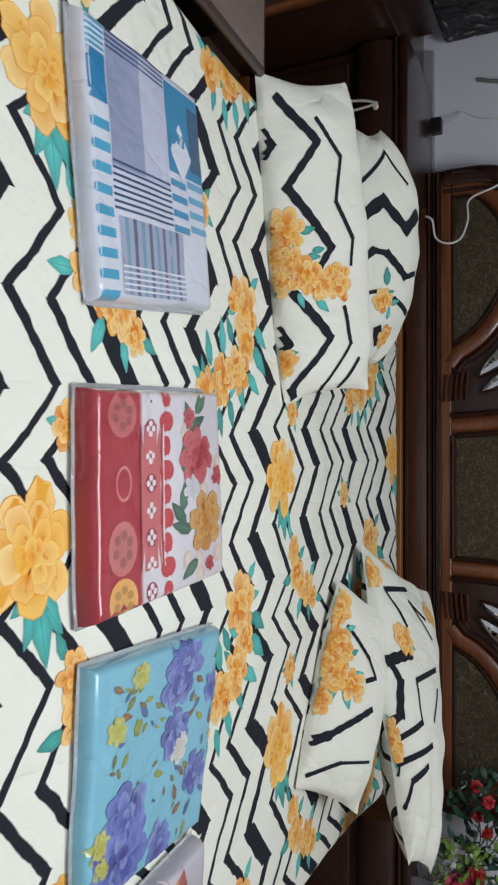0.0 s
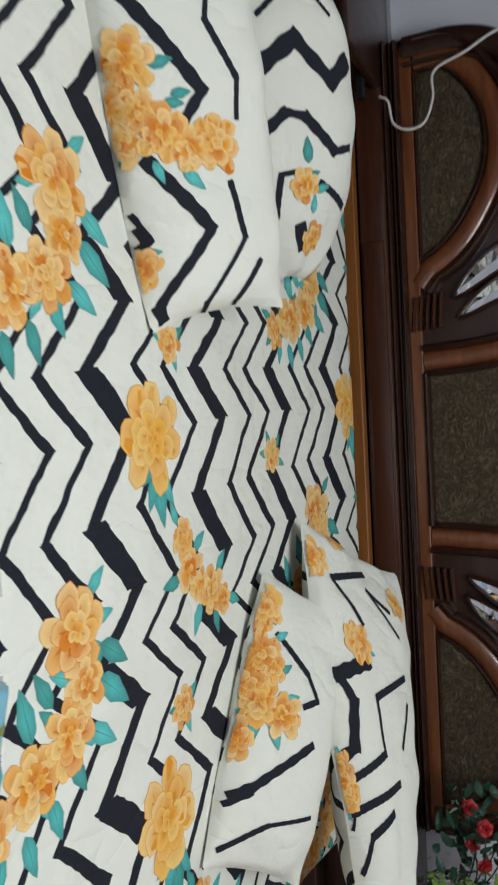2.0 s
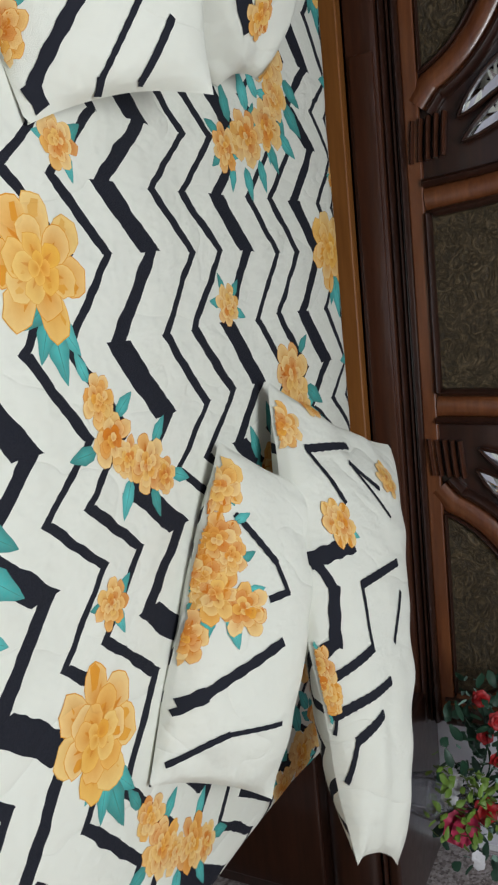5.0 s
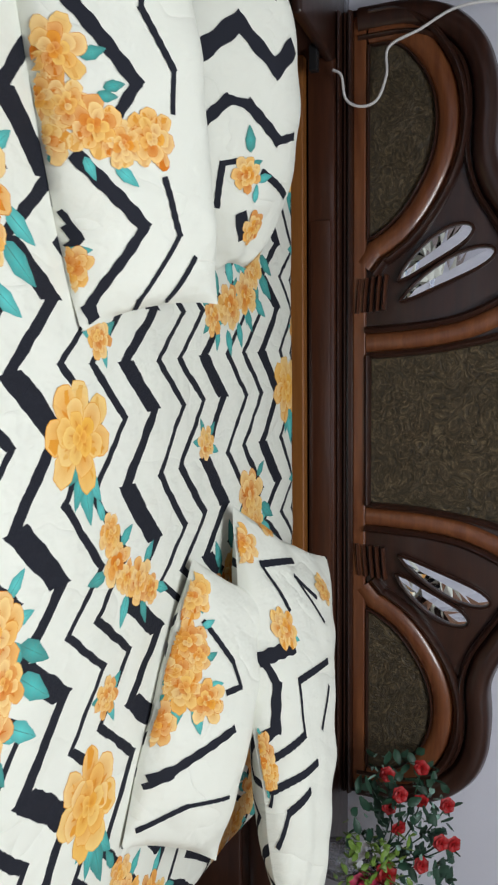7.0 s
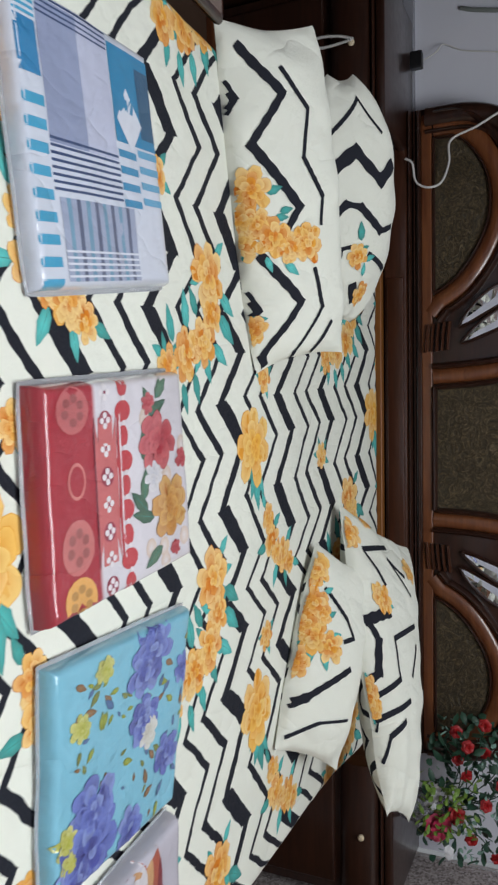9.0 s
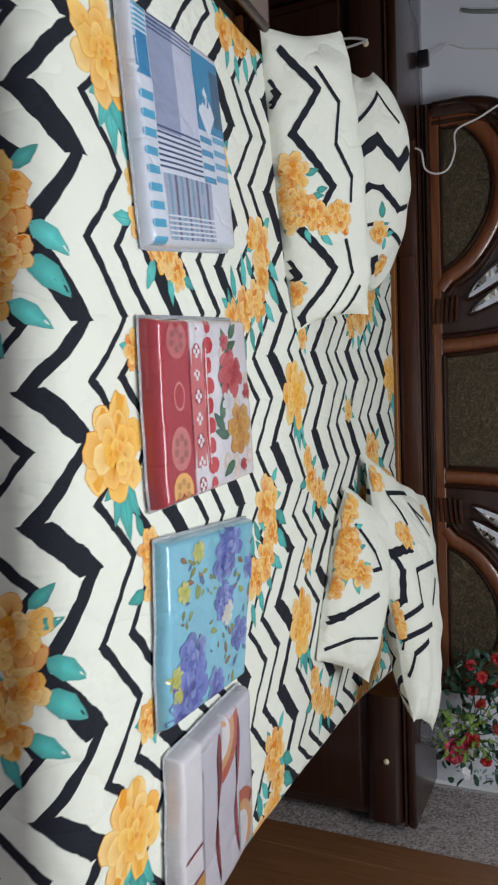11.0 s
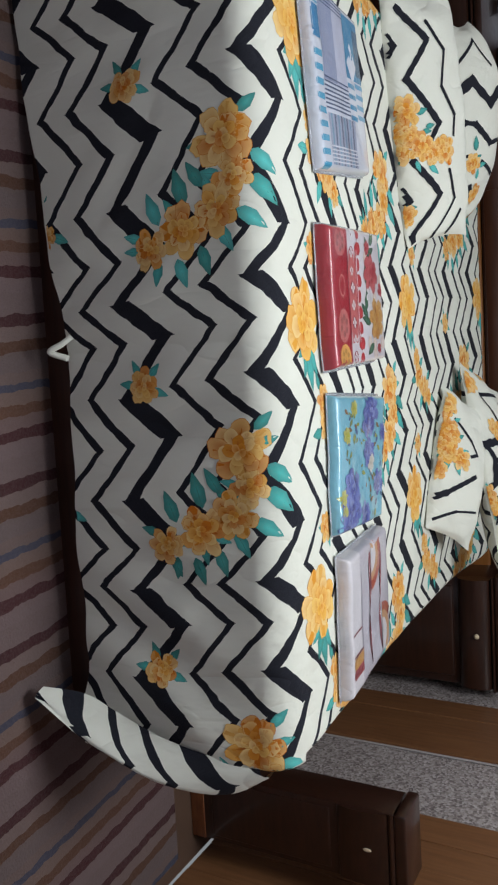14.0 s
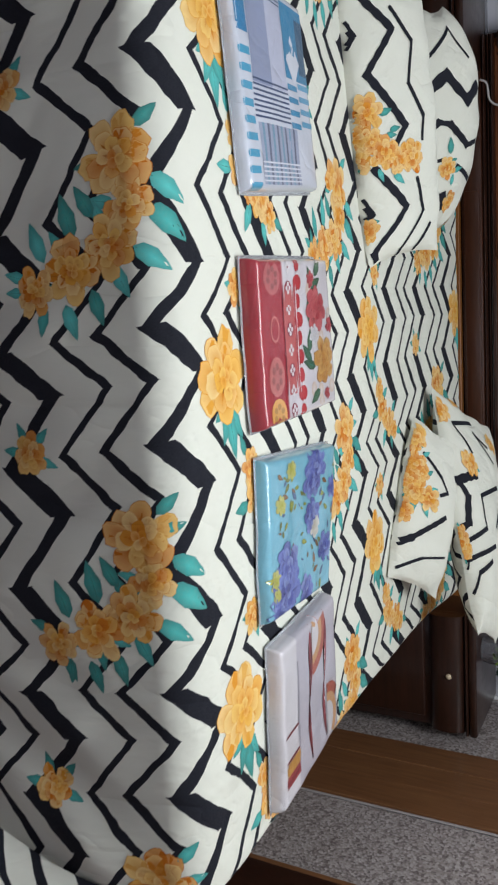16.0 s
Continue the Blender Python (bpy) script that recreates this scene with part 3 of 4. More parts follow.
pillow("pillow", "plump cream pillow with zigzag print lying behind another", frame3((-0.6, 1.35, 0.635), (0.93, 0.33, -0.12), (-0.25, 0.7, 0.65)), 0.62, 0.34, 0.17, 8, 0.0, 0.78,
       lines=[(0.0150, [(-0.089, -0.089), (-0.138, -0.011), (-0.064, 0.066), (-0.096, 0.114)]), (0.0090, [(0.029, -0.095), (-0.015, -0.036), (-0.006, 0.004), (0.059, 0.07), (0.054, 0.12)]), (0.0053, [(-0.178, -0.09), (-0.261, 0.018), (-0.176, 0.09)]), (0.0060, [(0.169, -0.071), (0.092, -0.052), (0.088, -0.01)]), (0.0060, [(0.113, 0.037), (0.165, 0.131)]), (0.0150, [(0.195, -0.01), (0.234, -0.001)])],
       flowers=[(-3.1, 0.076, 0.007, 0.048), (1.7, 0.126, 0.024, 0.039), (3.1, 0.169, 0.023, 0.036), (1.9, 0.109, -0.018, 0.055),
                ("rose", 0.221, 0.035, 0.036), ("rose", 0.114, 0.000, 0.032), ("rose", 0.300, 0.170, 0.027)])
pillow("pillow", "cream pillow with orange roses tucked under another pillow", frame3((0.548, 1.28, 0.61), (0.86, -0.51, -0.03), (0.47, 0.8, 0.42)), 0.52, 0.26, 0.105, 12, 0.0, 0.1,
       lines=[(0.0093, [(0.152, -0.119), (0.129, -0.082), (0.03, 0.034)]), (0.0052, [(-0.145, -0.08), (-0.091, 0.005), (-0.049, 0.033), (-0.031, 0.001)]), (0.0046, [(0.228, -0.113), (0.177, -0.026), (0.147, 0.068)])],
       flowers=[(0.7, -0.191, -0.113, 0.041), (2.3, -0.133, -0.082, 0.035), (2.3, -0.074, -0.064, 0.035), (0.1, 0.003, -0.100, 0.053), (0.5, 0.005, -0.067, 0.056), (2.0, -0.031, -0.045, 0.035), (-0.0, -0.024, -0.128, 0.041),
                ("rose", -0.184, -0.118, 0.045), ("rose", -0.099, -0.107, 0.040), ("rose", -0.040, -0.112, 0.034), ("rose", -0.017, -0.092, 0.045), ("rose", -0.006, -0.043, 0.040), ("rose", -0.079, -0.083, 0.034), ("rose", -0.043, -0.130, 0.045), ("rose", 0.056, -0.128, 0.040)])
pillow("pillow", "large cream pillow with zigzag print slumped near the bed edge", frame3((0.585, 1.42, 0.69), (0.83, -0.54, 0.1), (0.3, 0.88, 0.34)), 0.76, 0.43, 0.13, 17, 0.68, 0.2,
       lines=[(0.0068, [(-0.316, -0.011), (-0.266, -0.151), (-0.186, -0.072)]), (0.0118, [(-0.109, -0.078), (-0.07, -0.195), (-0.028, -0.152), (0.055, -0.168), (0.079, -0.213)]), (0.0062, [(-0.109, 0.087), (-0.045, -0.066), (0.055, -0.058), (0.122, -0.215), (0.163, -0.215)]), (0.0062, [(0.102, -0.002), (0.167, -0.202), (0.201, -0.215)]), (0.0062, [(0.157, -0.059), (0.202, -0.159), (0.262, -0.201)]), (0.0050, [(-0.244, 0.058), (-0.274, -0.023), (-0.192, 0.077)]), (0.0043, [(-0.057, 0.093), (0.034, 0.045)])],
       flowers=[(3.1, 0.084, -0.215, 0.036), (0.0, 0.156, -0.215, 0.035), (1.6, -0.380, -0.096, 0.066), (1.4, -0.134, -0.094, 0.044),
                ("rose", 0.128, -0.215, 0.042), ("rose", 0.132, -0.215, 0.037), ("rose", 0.092, -0.215, 0.032), ("rose", -0.143, -0.103, 0.042), ("rose", -0.274, 0.101, 0.037), ("rose", -0.380, -0.103, 0.032), ("rose", -0.298, -0.199, 0.042)])


# ---- bedding sets in clear wrapping ----
def package(label, corners, h, paint, film=True):
    """A folded bedding set in a clear bag: corners near-left, near-right, far-right, far-left on the bed."""
    nl, nr, fr, fl = [Vector(c) for c in corners]
    ob = thing("bedding_set", label, "bedding set", group="bedding sets on the bed")

    def surf(a, b):
        p = (nl * (1 - a) + nr * a) * (1 - b) + (fl * (1 - a) + fr * a) * b
        ed = min(a, 1 - a, b * 1.0, 1 - b)
        r = min(1, max(0, ed) / 0.035)
        z = bed_top(p.x, p.y) + 0.004 + h * math.sqrt(max(0, 1 - (1 - r) ** 2))
        z += 0.002 * noise.noise((p.x * 14, p.y * 14, h * 100))
        return (p.x, p.y, z)
    n = 40
    tt = np.concatenate([[0, 0.004, 0.012, 0.022], np.linspace(0.035, 0.965, n), [0.978, 0.988, 0.996, 1]])
    me = sheet_mesh("folded_cloth", surf, tt, tt)
    base = paint["base"]
    at = me.color_attributes.new("dye", "FLOAT_COLOR", "POINT")
    cols = [(*base(a, b), 1) for b in tt for a in tt]
    at.data.foreach_set("color", np.array(cols, dtype=np.float32).ravel())
    body = link("folded_cloth", me, FILM, ob)
    k = Ink()
    paint["draw"](k, (nr - nl).length, (fl - nl).length)
    k.build("printed_pattern", surf, FILM, ob, "printed pattern of the folded cloth", lambda a, b: 0.001 < a < 0.999 and 0.001 < b < 0.999)
    # the clear bag's welded rim
    rim = [surf(a, 0.0) for a in np.linspace(0, 1, 12)] + [surf(1.0, b) for b in np.linspace(0, 1, 12)][1:] + [surf(a, 1.0) for a in np.linspace(1, 0, 12)][1:] + [surf(0.0, b) for b in np.linspace(1, 0, 12)][1:-1]
    part("plastic_seam", sweep([(x, y, z + 0.003) for x, y, z in rim], 0.006, 0.0012, True, flat=(0, 0, 1), n=6), PLASTIC, ob, "clear plastic seam of the bag", 60)
    return ob


PLASTIC = material("clear_plastic", (0.8, 0.82, 0.85), 0.1)
PLASTIC.node_tree.nodes["Principled BSDF"].inputs["Transmission Weight"].default_value = 0.7


def rect(k, a0, b0, a1, b1, col, lift=0.0006, n=6):
    pts = [(a0 + (a1 - a0) * i / n, b0) for i in range(n)] + [(a1, b0 + (b1 - b0) * i / n) for i in range(n)]
    pts += [(a1 - (a1 - a0) * i / n, b1) for i in range(n)] + [(a0, b1 - (b1 - b0) * i / n) for i in range(n)]
    k.patch(pts, ((a0 + a1) / 2, (b0 + b1) / 2), col, col, lift, 3)


# ---- prints of the four sets: a runs along the near edge, b away from it ----
def disc(k, a, b, ra, rb, col, lift=0.0008, n=16, c_in=None):
    k.patch([(a + ra * math.cos(6.2832 * i / n), b + rb * math.sin(6.2832 * i / n)) for i in range(n)], (a, b), c_in or col, col, lift, 2)


def paint_red(k, w, d):
    r = random.Random(2)
    deep, salmon, white = (0.33, 0.02, 0.035), (0.55, 0.13, 0.13), (0.75, 0.7, 0.72)
    for a, ra, col in ((0.12, 0.1, (0.5, 0.12, 0.12)), (0.7, 0.12, (0.55, 0.16, 0.15)), (0.93, 0.1, (0.75, 0.38, 0.1))):
        disc(k, a, 0.16, ra, 0.09, col, 0.0007, c_in=tuple(x * 0.85 for x in col))
        for t in range(6):
            disc(k, a + ra * 0.5 * math.cos(t), 0.16 + 0.045 * math.sin(t), ra * 0.2, 0.02, tuple(x * 0.6 for x in col), 0.0009, 8)
    disc(k, 0.42, 0.17, 0.08, 0.05, (0.6, 0.2, 0.18), 0.0007)
    disc(k, 0.42, 0.17, 0.065, 0.04, (0.36, 0.02, 0.035), 0.0009)
    rect(k, 0.0, 0.28, 1, 0.42, salmon)
    rect(k, 0.0, 0.275, 1, 0.283, (0.2, 0.03, 0.05), 0.0009)
    for i in range(8):
        a = 0.06 + i * 0.125
        if i % 2:
            disc(k, a, 0.35, 0.045, 0.04, (0.3, 0.03, 0.06), 0.0008)
        for t in range(4):
            disc(k, a + 0.024 * math.cos(t * 1.5708), 0.35 + 0.02 * math.sin(t * 1.5708), 0.015, 0.014, white, 0.001, 8)
        disc(k, a, 0.35, 0.008, 0.008, (0.25, 0.03, 0.08), 0.0012, 6)
    rect(k, 0.0, 0.425, 1, 0.44, (0.5, 0.05, 0.06), 0.0007)
    rect(k, 0.0, 0.44, 1, 0.45, white, 0.0009)
    for i in range(9):
        a = 0.04 + i * 0.115
        disc(k, a, 0.47, 0.05, 0.035 + 0.02 * (i % 2), (0.5, 0.04, 0.05), 0.0007)
        disc(k, a + 0.055, 0.475, 0.014, 0.012, white, 0.001, 8)
    green = [(0.05, 0.12, 0.07), (0.08, 0.17, 0.1)]
    for a, b, ang in ((0.2, 0.66, 2.0), (0.2, 0.7, 3.6), (0.42, 0.62, 3.2), (0.66, 0.62, 3.9), (0.7, 0.66, 4.4), (0.86, 0.72, 5.2), (0.12, 0.72, 2.4), (0.6, 0.6, 3.0)):
        leaf(k, a, b, ang, 0.16, r, 0.0008, green)
    for i in range(10):
        disc(k, r.uniform(0.05, 0.95), r.uniform(0.56, 0.97), 0.05, 0.04, (0.66, 0.5, 0.4), 0.0006, 10, (0.72, 0.66, 0.66))
    pink = [(0.5, 0.05, 0.07), (0.6, 0.12, 0.13), (0.42, 0.03, 0.05)]
    rose(k, 0.33, 0.72, 0.15, r, pink, (0.2, 0.005, 0.02), (0.6, 0.16, 0.17), 0.001)
    rose(k, 0.14, 0.66, 0.05, r, pink, (0.2, 0.005, 0.02), (0.55, 0.14, 0.15), 0.001)
    rose(k, 0.45, 0.93, 0.05, r, pink, (0.2, 0.005, 0.02), (0.55, 0.14, 0.15), 0.001)
    rose(k, 0.5, 0.68, 0.07, r, [(0.6, 0.6, 0.65), (0.66, 0.63, 0.64)], (0.4, 0.38, 0.42), (0.75, 0.72, 0.74), 0.001)
    rose(k, 0.68, 0.8, 0.15, r, [(0.6, 0.28, 0.06), (0.66, 0.36, 0.1), (0.55, 0.22, 0.04)], (0.3, 0.07, 0.02), (0.66, 0.42, 0.16), 0.0011)
    rose(k, 0.9, 0.83, 0.04, r, pink, (0.2, 0.005, 0.02), (0.55, 0.14, 0.15), 0.001)


def paint_blue(k, w, d):
    r = random.Random(4)
    olive = [(0.3, 0.33, 0.03), (0.2, 0.22, 0.04), (0.25, 0.12, 0.04), (0.08, 0.14, 0.3)]
    for i in range(85):
        leaf(k, r.uniform(0.1, 0.95), r.uniform(0.08, 0.95), r.uniform(0, 6.28), r.uniform(0.035, 0.085), r, 0.0007, olive)
    vio = [(0.07, 0.09, 0.38), (0.12, 0.16, 0.5), (0.05, 0.06, 0.28), (0.25, 0.32, 0.62)]
    for a, b, s in ((0.13, 0.66, 0.12), (0.2, 0.6, 0.1), (0.7, 0.25, 0.12), (0.85, 0.22, 0.15), (0.95, 0.15, 0.1), (0.45, 0.62, 0.09), (0.7, 0.85, 0.08), (0.3, 0.95, 0.06), (0.92, 0.55, 0.08)):
        rose(k, a, b, s * 1.3, r, vio, (0.015, 0.015, 0.12), (0.2, 0.26, 0.6), 0.0009)
    rose(k, 0.52, 0.66, 0.08, r, [(0.6, 0.58, 0.5), (0.65, 0.62, 0.55)], (0.4, 0.35, 0.25), (0.7, 0.7, 0.68), 0.0012)
    for a, b in ((0.3, 0.15), (0.75, 0.08), (0.1, 0.3), (0.85, 0.1)):
        rose(k, a, b, 0.06, r, [(0.4, 0.42, 0.04), (0.5, 0.5, 0.1)], (0.3, 0.25, 0.02), (0.6, 0.6, 0.25), 0.0009)


def paint_stripes(k, w, d):
    blue, navy, white, grey = (0.03, 0.27, 0.5), (0.03, 0.06, 0.16), (0.68, 0.7, 0.78), (0.27, 0.31, 0.46)
    rect(k, 0.13, 0.0, 0.3, 0.14, (0.02, 0.2, 0.42))
    for i in range(9):
        rect(k, 0.36 + i * 0.075, 0.0, 0.395 + i * 0.075, 0.14, (0.05, 0.33, 0.53))
    for i in range(6):
        rect(k, 0.01 + i * 0.02, 0.0, 0.02 + i * 0.02, 0.14, (0.05, 0.33, 0.53))
    rect(k, 0.04, 0.15, 0.5, 0.4, grey)
    rect(k, 0.04, 0.4, 0.5, 0.62, (0.5, 0.52, 0.66))
    for i in range(4):
        rect(k, 0.03 + i * 0.018, 0.15, 0.037 + i * 0.018, 0.62, navy, 0.0009)
    for i in range(8):
        rect(k, 0.48 + i * 0.024, 0.15, 0.49 + i * 0.024, 0.62, navy, 0.0009)
    rect(k, 0.05, 0.63, 0.42, 0.97, (0.02, 0.22, 0.42))
    rect(k, 0.1, 0.85, 0.38, 0.97, (0.02, 0.09, 0.18), 0.0009)
    k.patch([(0.2, 0.75), (0.33, 0.65), (0.45, 0.75), (0.33, 0.86)], (0.33, 0.75), white, white, 0.0011, 1)
    for i in range(4):
        rect(k, 0.45 + i * 0.065, 0.63, 0.48 + i * 0.065, 0.78, (0.04, 0.25, 0.45), 0.0009)
        rect(k, 0.43 + i * 0.065, 0.8, 0.46 + i * 0.065, 0.97, (0.12, 0.36, 0.56), 0.0009)
    rect(k, 0.68, 0.17, 0.97, 0.7, (0.33, 0.37, 0.5), 0.0007)
    for i in range(8):
        rect(k, 0.68, 0.21 + i * 0.06, 0.97, 0.235 + i * 0.06, (0.1, 0.12, 0.2) if i % 2 else (0.15, 0.3, 0.42), 0.0009)
    for i in range(5):
        rect(k, 0.86 + i * 0.022, 0.17, 0.868 + i * 0.022, 0.7, white, 0.0011)


def paint_arches(k, w, d):
    rust, sand, wine = (0.42, 0.1, 0.06), (0.55, 0.3, 0.14), (0.2, 0.03, 0.04)
    rect(k, 0.0, 0.24, 1, 0.262, (0.35, 0.33, 0.38), 0.0007)
    for a in (0.55, 0.7, 0.83):
        rect(k, a, 0.0, a + 0.015, 0.24, wine, 0.0008)
    rect(k, 0.72, 0.0, 0.8, 0.25, (0.5, 0.25, 0.06), 0.0007)
    rect(k, 0.8, 0.0, 0.87, 0.25, (0.3, 0.04, 0.05), 0.0007)
    for ca, cb in ((0.12, 0.5), (0.82, 0.75)):
        for i, (rr, col) in enumerate(((0.26, rust), (0.19, sand), (0.13, (0.62, 0.58, 0.6)))):
            pts = [(ca + rr * math.cos(t), cb + rr * math.sin(t)) for t in np.linspace(0, math.pi, 14)]
            k.patch(pts, (ca, cb + 0.02), col, col, 0.0008 + 0.0002 * i, 2)
    for b in (0.45, 0.72):
        pts = [(a, b + 0.05 * math.sin(a * 7)) for a in np.linspace(0.02, 0.98, 14)]
        k.patch(pts + [(a, c + 0.012) for a, c in pts[::-1]], (0.5, b + 0.05 * math.sin(3.5)), wine, wine, 0.0012, 1)


package("folded bedding set with red border and roses in clear plastic", ((-0.105, 0.187, 0), (0.202, 0.202, 0), (0.177, 0.608, 0), (-0.142, 0.572, 0)), 0.036,
        {"base": lambda a, b: (0.36, 0.02, 0.035) if b < 0.28 else (0.66, 0.62, 0.66), "draw": paint_red})
package("folded light blue bedding set with violet flowers in plastic", ((0.254, 0.21, 0), (0.56, 0.199, 0), (0.582, 0.54, 0), (0.272, 0.625, 0)), 0.026,
        {"base": lambda a, b: (0.19, 0.47, 0.6), "draw": paint_blue})
package("folded blue and white striped bedding set in plastic", ((-0.585, 0.147, 0), (-0.221, 0.21, 0), (-0.282, 0.562, 0), (-0.63, 0.487, 0)), 0.026,
        {"base": lambda a, b: (0.62, 0.65, 0.74), "draw": paint_stripes})
package("folded white bedding set with rust arches in clear plastic", ((0.615, 0.222, 0), (0.938, 0.209, 0), (0.915, 0.545, 0), (0.605, 0.548, 0)), 0.034,
        {"base": lambda a, b: (0.66, 0.63, 0.66) if b < 0.24 else (0.5, 0.47, 0.53), "draw": paint_arches})


# ---- the sheet's loose corner beside the foot of the bed ----
RIDGE = spline([(0.93, -0.03, 0.52), (0.975, -0.055, 0.42), (0.955, -0.1, 0.31), (0.9, -0.135, 0.21), (0.84, -0.155, 0.12), (0.775, -0.165, 0.045)], 6)
INNER = spline([(0.91, -0.03, 0.5), (0.9, -0.05, 0.4), (0.87, -0.07, 0.29), (0.83, -0.08, 0.19), (0.79, -0.1, 0.12), (0.765, -0.15, 0.05)], 6)
OUTER = spline([(0.93, -0.0, 0.52), (0.985, 0.02, 0.45), (1.0, 0.02, 0.38), (0.98, 0.0, 0.31), (0.92, -0.1, 0.225), (0.78, -0.16, 0.05)], 6)


for line_ in (RIDGE, INNER, OUTER):
    for p_ in line_:
        p_.x += 0.075


def corner_at(u, v):
    """u from the inner side over the ridge (1) to the outer side (2), v along the ridge."""
    i = min(len(RIDGE) - 1.001, max(0, v * (len(RIDGE) - 1)))
    k, f = int(i), i - int(i)
    a, b, c = [l[k].lerp(l[k + 1], f) for l in (INNER, RIDGE, OUTER)]
    p = a.lerp(b, u) if u < 1 else b.lerp(c, u - 1)
    bulge = 0.012 * math.sin(math.pi * (u if u < 1 else u - 1))
    return p + Vector((0.3 * bulge, -bulge, 0))


loose = link("loose_corner", sheet_mesh("loose_corner", corner_at, np.linspace(0, 2, 17), np.linspace(0, 1, 30), lambda u, v: (0.2 + u * 0.35, 2.6 - v * 1.7)), COTTON, sheet, "folded loose corner of the sheet hanging to the rug")
k = Ink()
r2 = random.Random(31)
for u, v, r in ((0.7, 0.3, 0.09), (0.75, 0.4, 0.09), (0.6, 0.5, 0.08)):
    rose(k, u, v, r, r2)
    leaf(k, u - 0.2, v, 3.0, 0.15, r2)
k.build("floral_print", corner_at, DYE, sheet, "", lambda u, v: 0.02 < u < 1.9)
knot = part("gathered_hem", sweep(spline([(0.10, -0.06, 0.12), (0.115, -0.075, 0.105), (0.13, -0.085, 0.08), (0.145, -0.065, 0.11)], 5), 0.007, 0.006), material("plain_cream_cotton", (0.75, 0.76, 0.67), 0.85), sheet, "", 60)


# ---- headboard ----
def warp(bm):
    """The carving is not quite even on both sides, and sits behind the mattress."""
    for v in bm.verts:
        x = v.co.x
        v.co.x = x + 0.064 - 0.033 * x * x
        v.co.z -= 0.055
    return bm


def flip(pts):
    return [(-x, z) for x, z in pts]


def flat_line(pts, n=6, closed=False):
    return [(p.x, p.z) for p in spline([(x, 0, z) for x, z in pts], n, closed)]


PANEL = material("textured_bronze_panel", (0.07, 0.05, 0.025), 0.45)
g = Graph(PANEL)
dist = g.node("ShaderNodeTexNoise", Scale=26.0, Detail=5.0, Roughness=0.7, Distortion=3.5)
g.t.links.new(g.coord("Object"), dist.inputs["Vector"])
g.color(g.ramp(dist.outputs["Fac"], [(0.3, (0.018, 0.012, 0.007)), (0.5, (0.065, 0.046, 0.022)), (0.62, (0.14, 0.1, 0.05)), (0.74, (0.27, 0.2, 0.11))]))
g.bump(dist.outputs["Fac"], 0.9, 0.012)

headboard = thing("headboard", "carved dark wood headboard with bronze panels and mirror petals", "headboard")
half = flat_line([(1.165, 0.3), (1.165, 0.75), (1.16, 0.9), (1.125, 1.01), (1.05, 1.09), (0.96, 1.128), (0.86, 1.137), (0.76, 1.133), (0.69, 1.15), (0.63, 1.185), (0.54, 1.24), (0.44, 1.29), (0.3, 1.35), (0.15, 1.385), (0.0, 1.395)], 5)
slab = half + flip(half)[-2::-1]
part("back_plate", warp(plate(slab, 2.195, 2.255, 0.006)), DARK, headboard, "", 40)
part("lower_rail", warp(box((-1.15, 2.137, 0.61), (1.15, 2.2, 0.69), 0.006)), RAILW, headboard, "", 40)
part("rail_block", warp(box((-0.6, 2.126, 0.622), (0.6, 2.138, 0.682), 0.005)), RAILW, headboard, "", 40)
for z, a, b in ((0.697, 0.008, 0.02), (0.712, 0.006, 0.012), (0.727, 0.009, 0.02)):
    part("moulding", warp(sweep([(-1.15 + 0.1045 * i, 2.165 if z < 0.7 else 2.175, z) for i in range(23)], a, b)), DARK, headboard, "", 60)
part("panel_sill", warp(box((-1.14, 2.178, 0.735), (1.14, 2.196, 0.772), 0.004)), BROWN, headboard)
mid = flat_line([(0.22, 0.778), (0.224, 0.86), (0.231, 0.955), (0.245, 1.05), (0.262, 1.132), (0.285, 1.2)], 5)
mid = mid + flat_line([(0.285, 1.2), (0.18, 1.255), (0.0, 1.275)], 6)[1:]
mid = mid + flip(mid)[-2::-1]
part("centre_panel", warp(plate(mid, 2.188, 2.197)), PANEL, headboard, "olive bronze panel with embossed strokes")
part("panel_frame", warp(sweep([(x, 2.185, z) for x, z in mid], 0.011, 0.02, True)), DARK, headboard, "", 60)


def offset(pts, d):
    out = []
    for i, (x, z) in enumerate(pts):
        x0, z0 = pts[max(0, i - 1)]
        x1, z1 = pts[min(len(pts) - 1, i + 1)]
        l = math.hypot(x1 - x0, z1 - z0) or 1
        out.append((x + d * (z1 - z0) / l, z - d * (x1 - x0) / l))
    return out


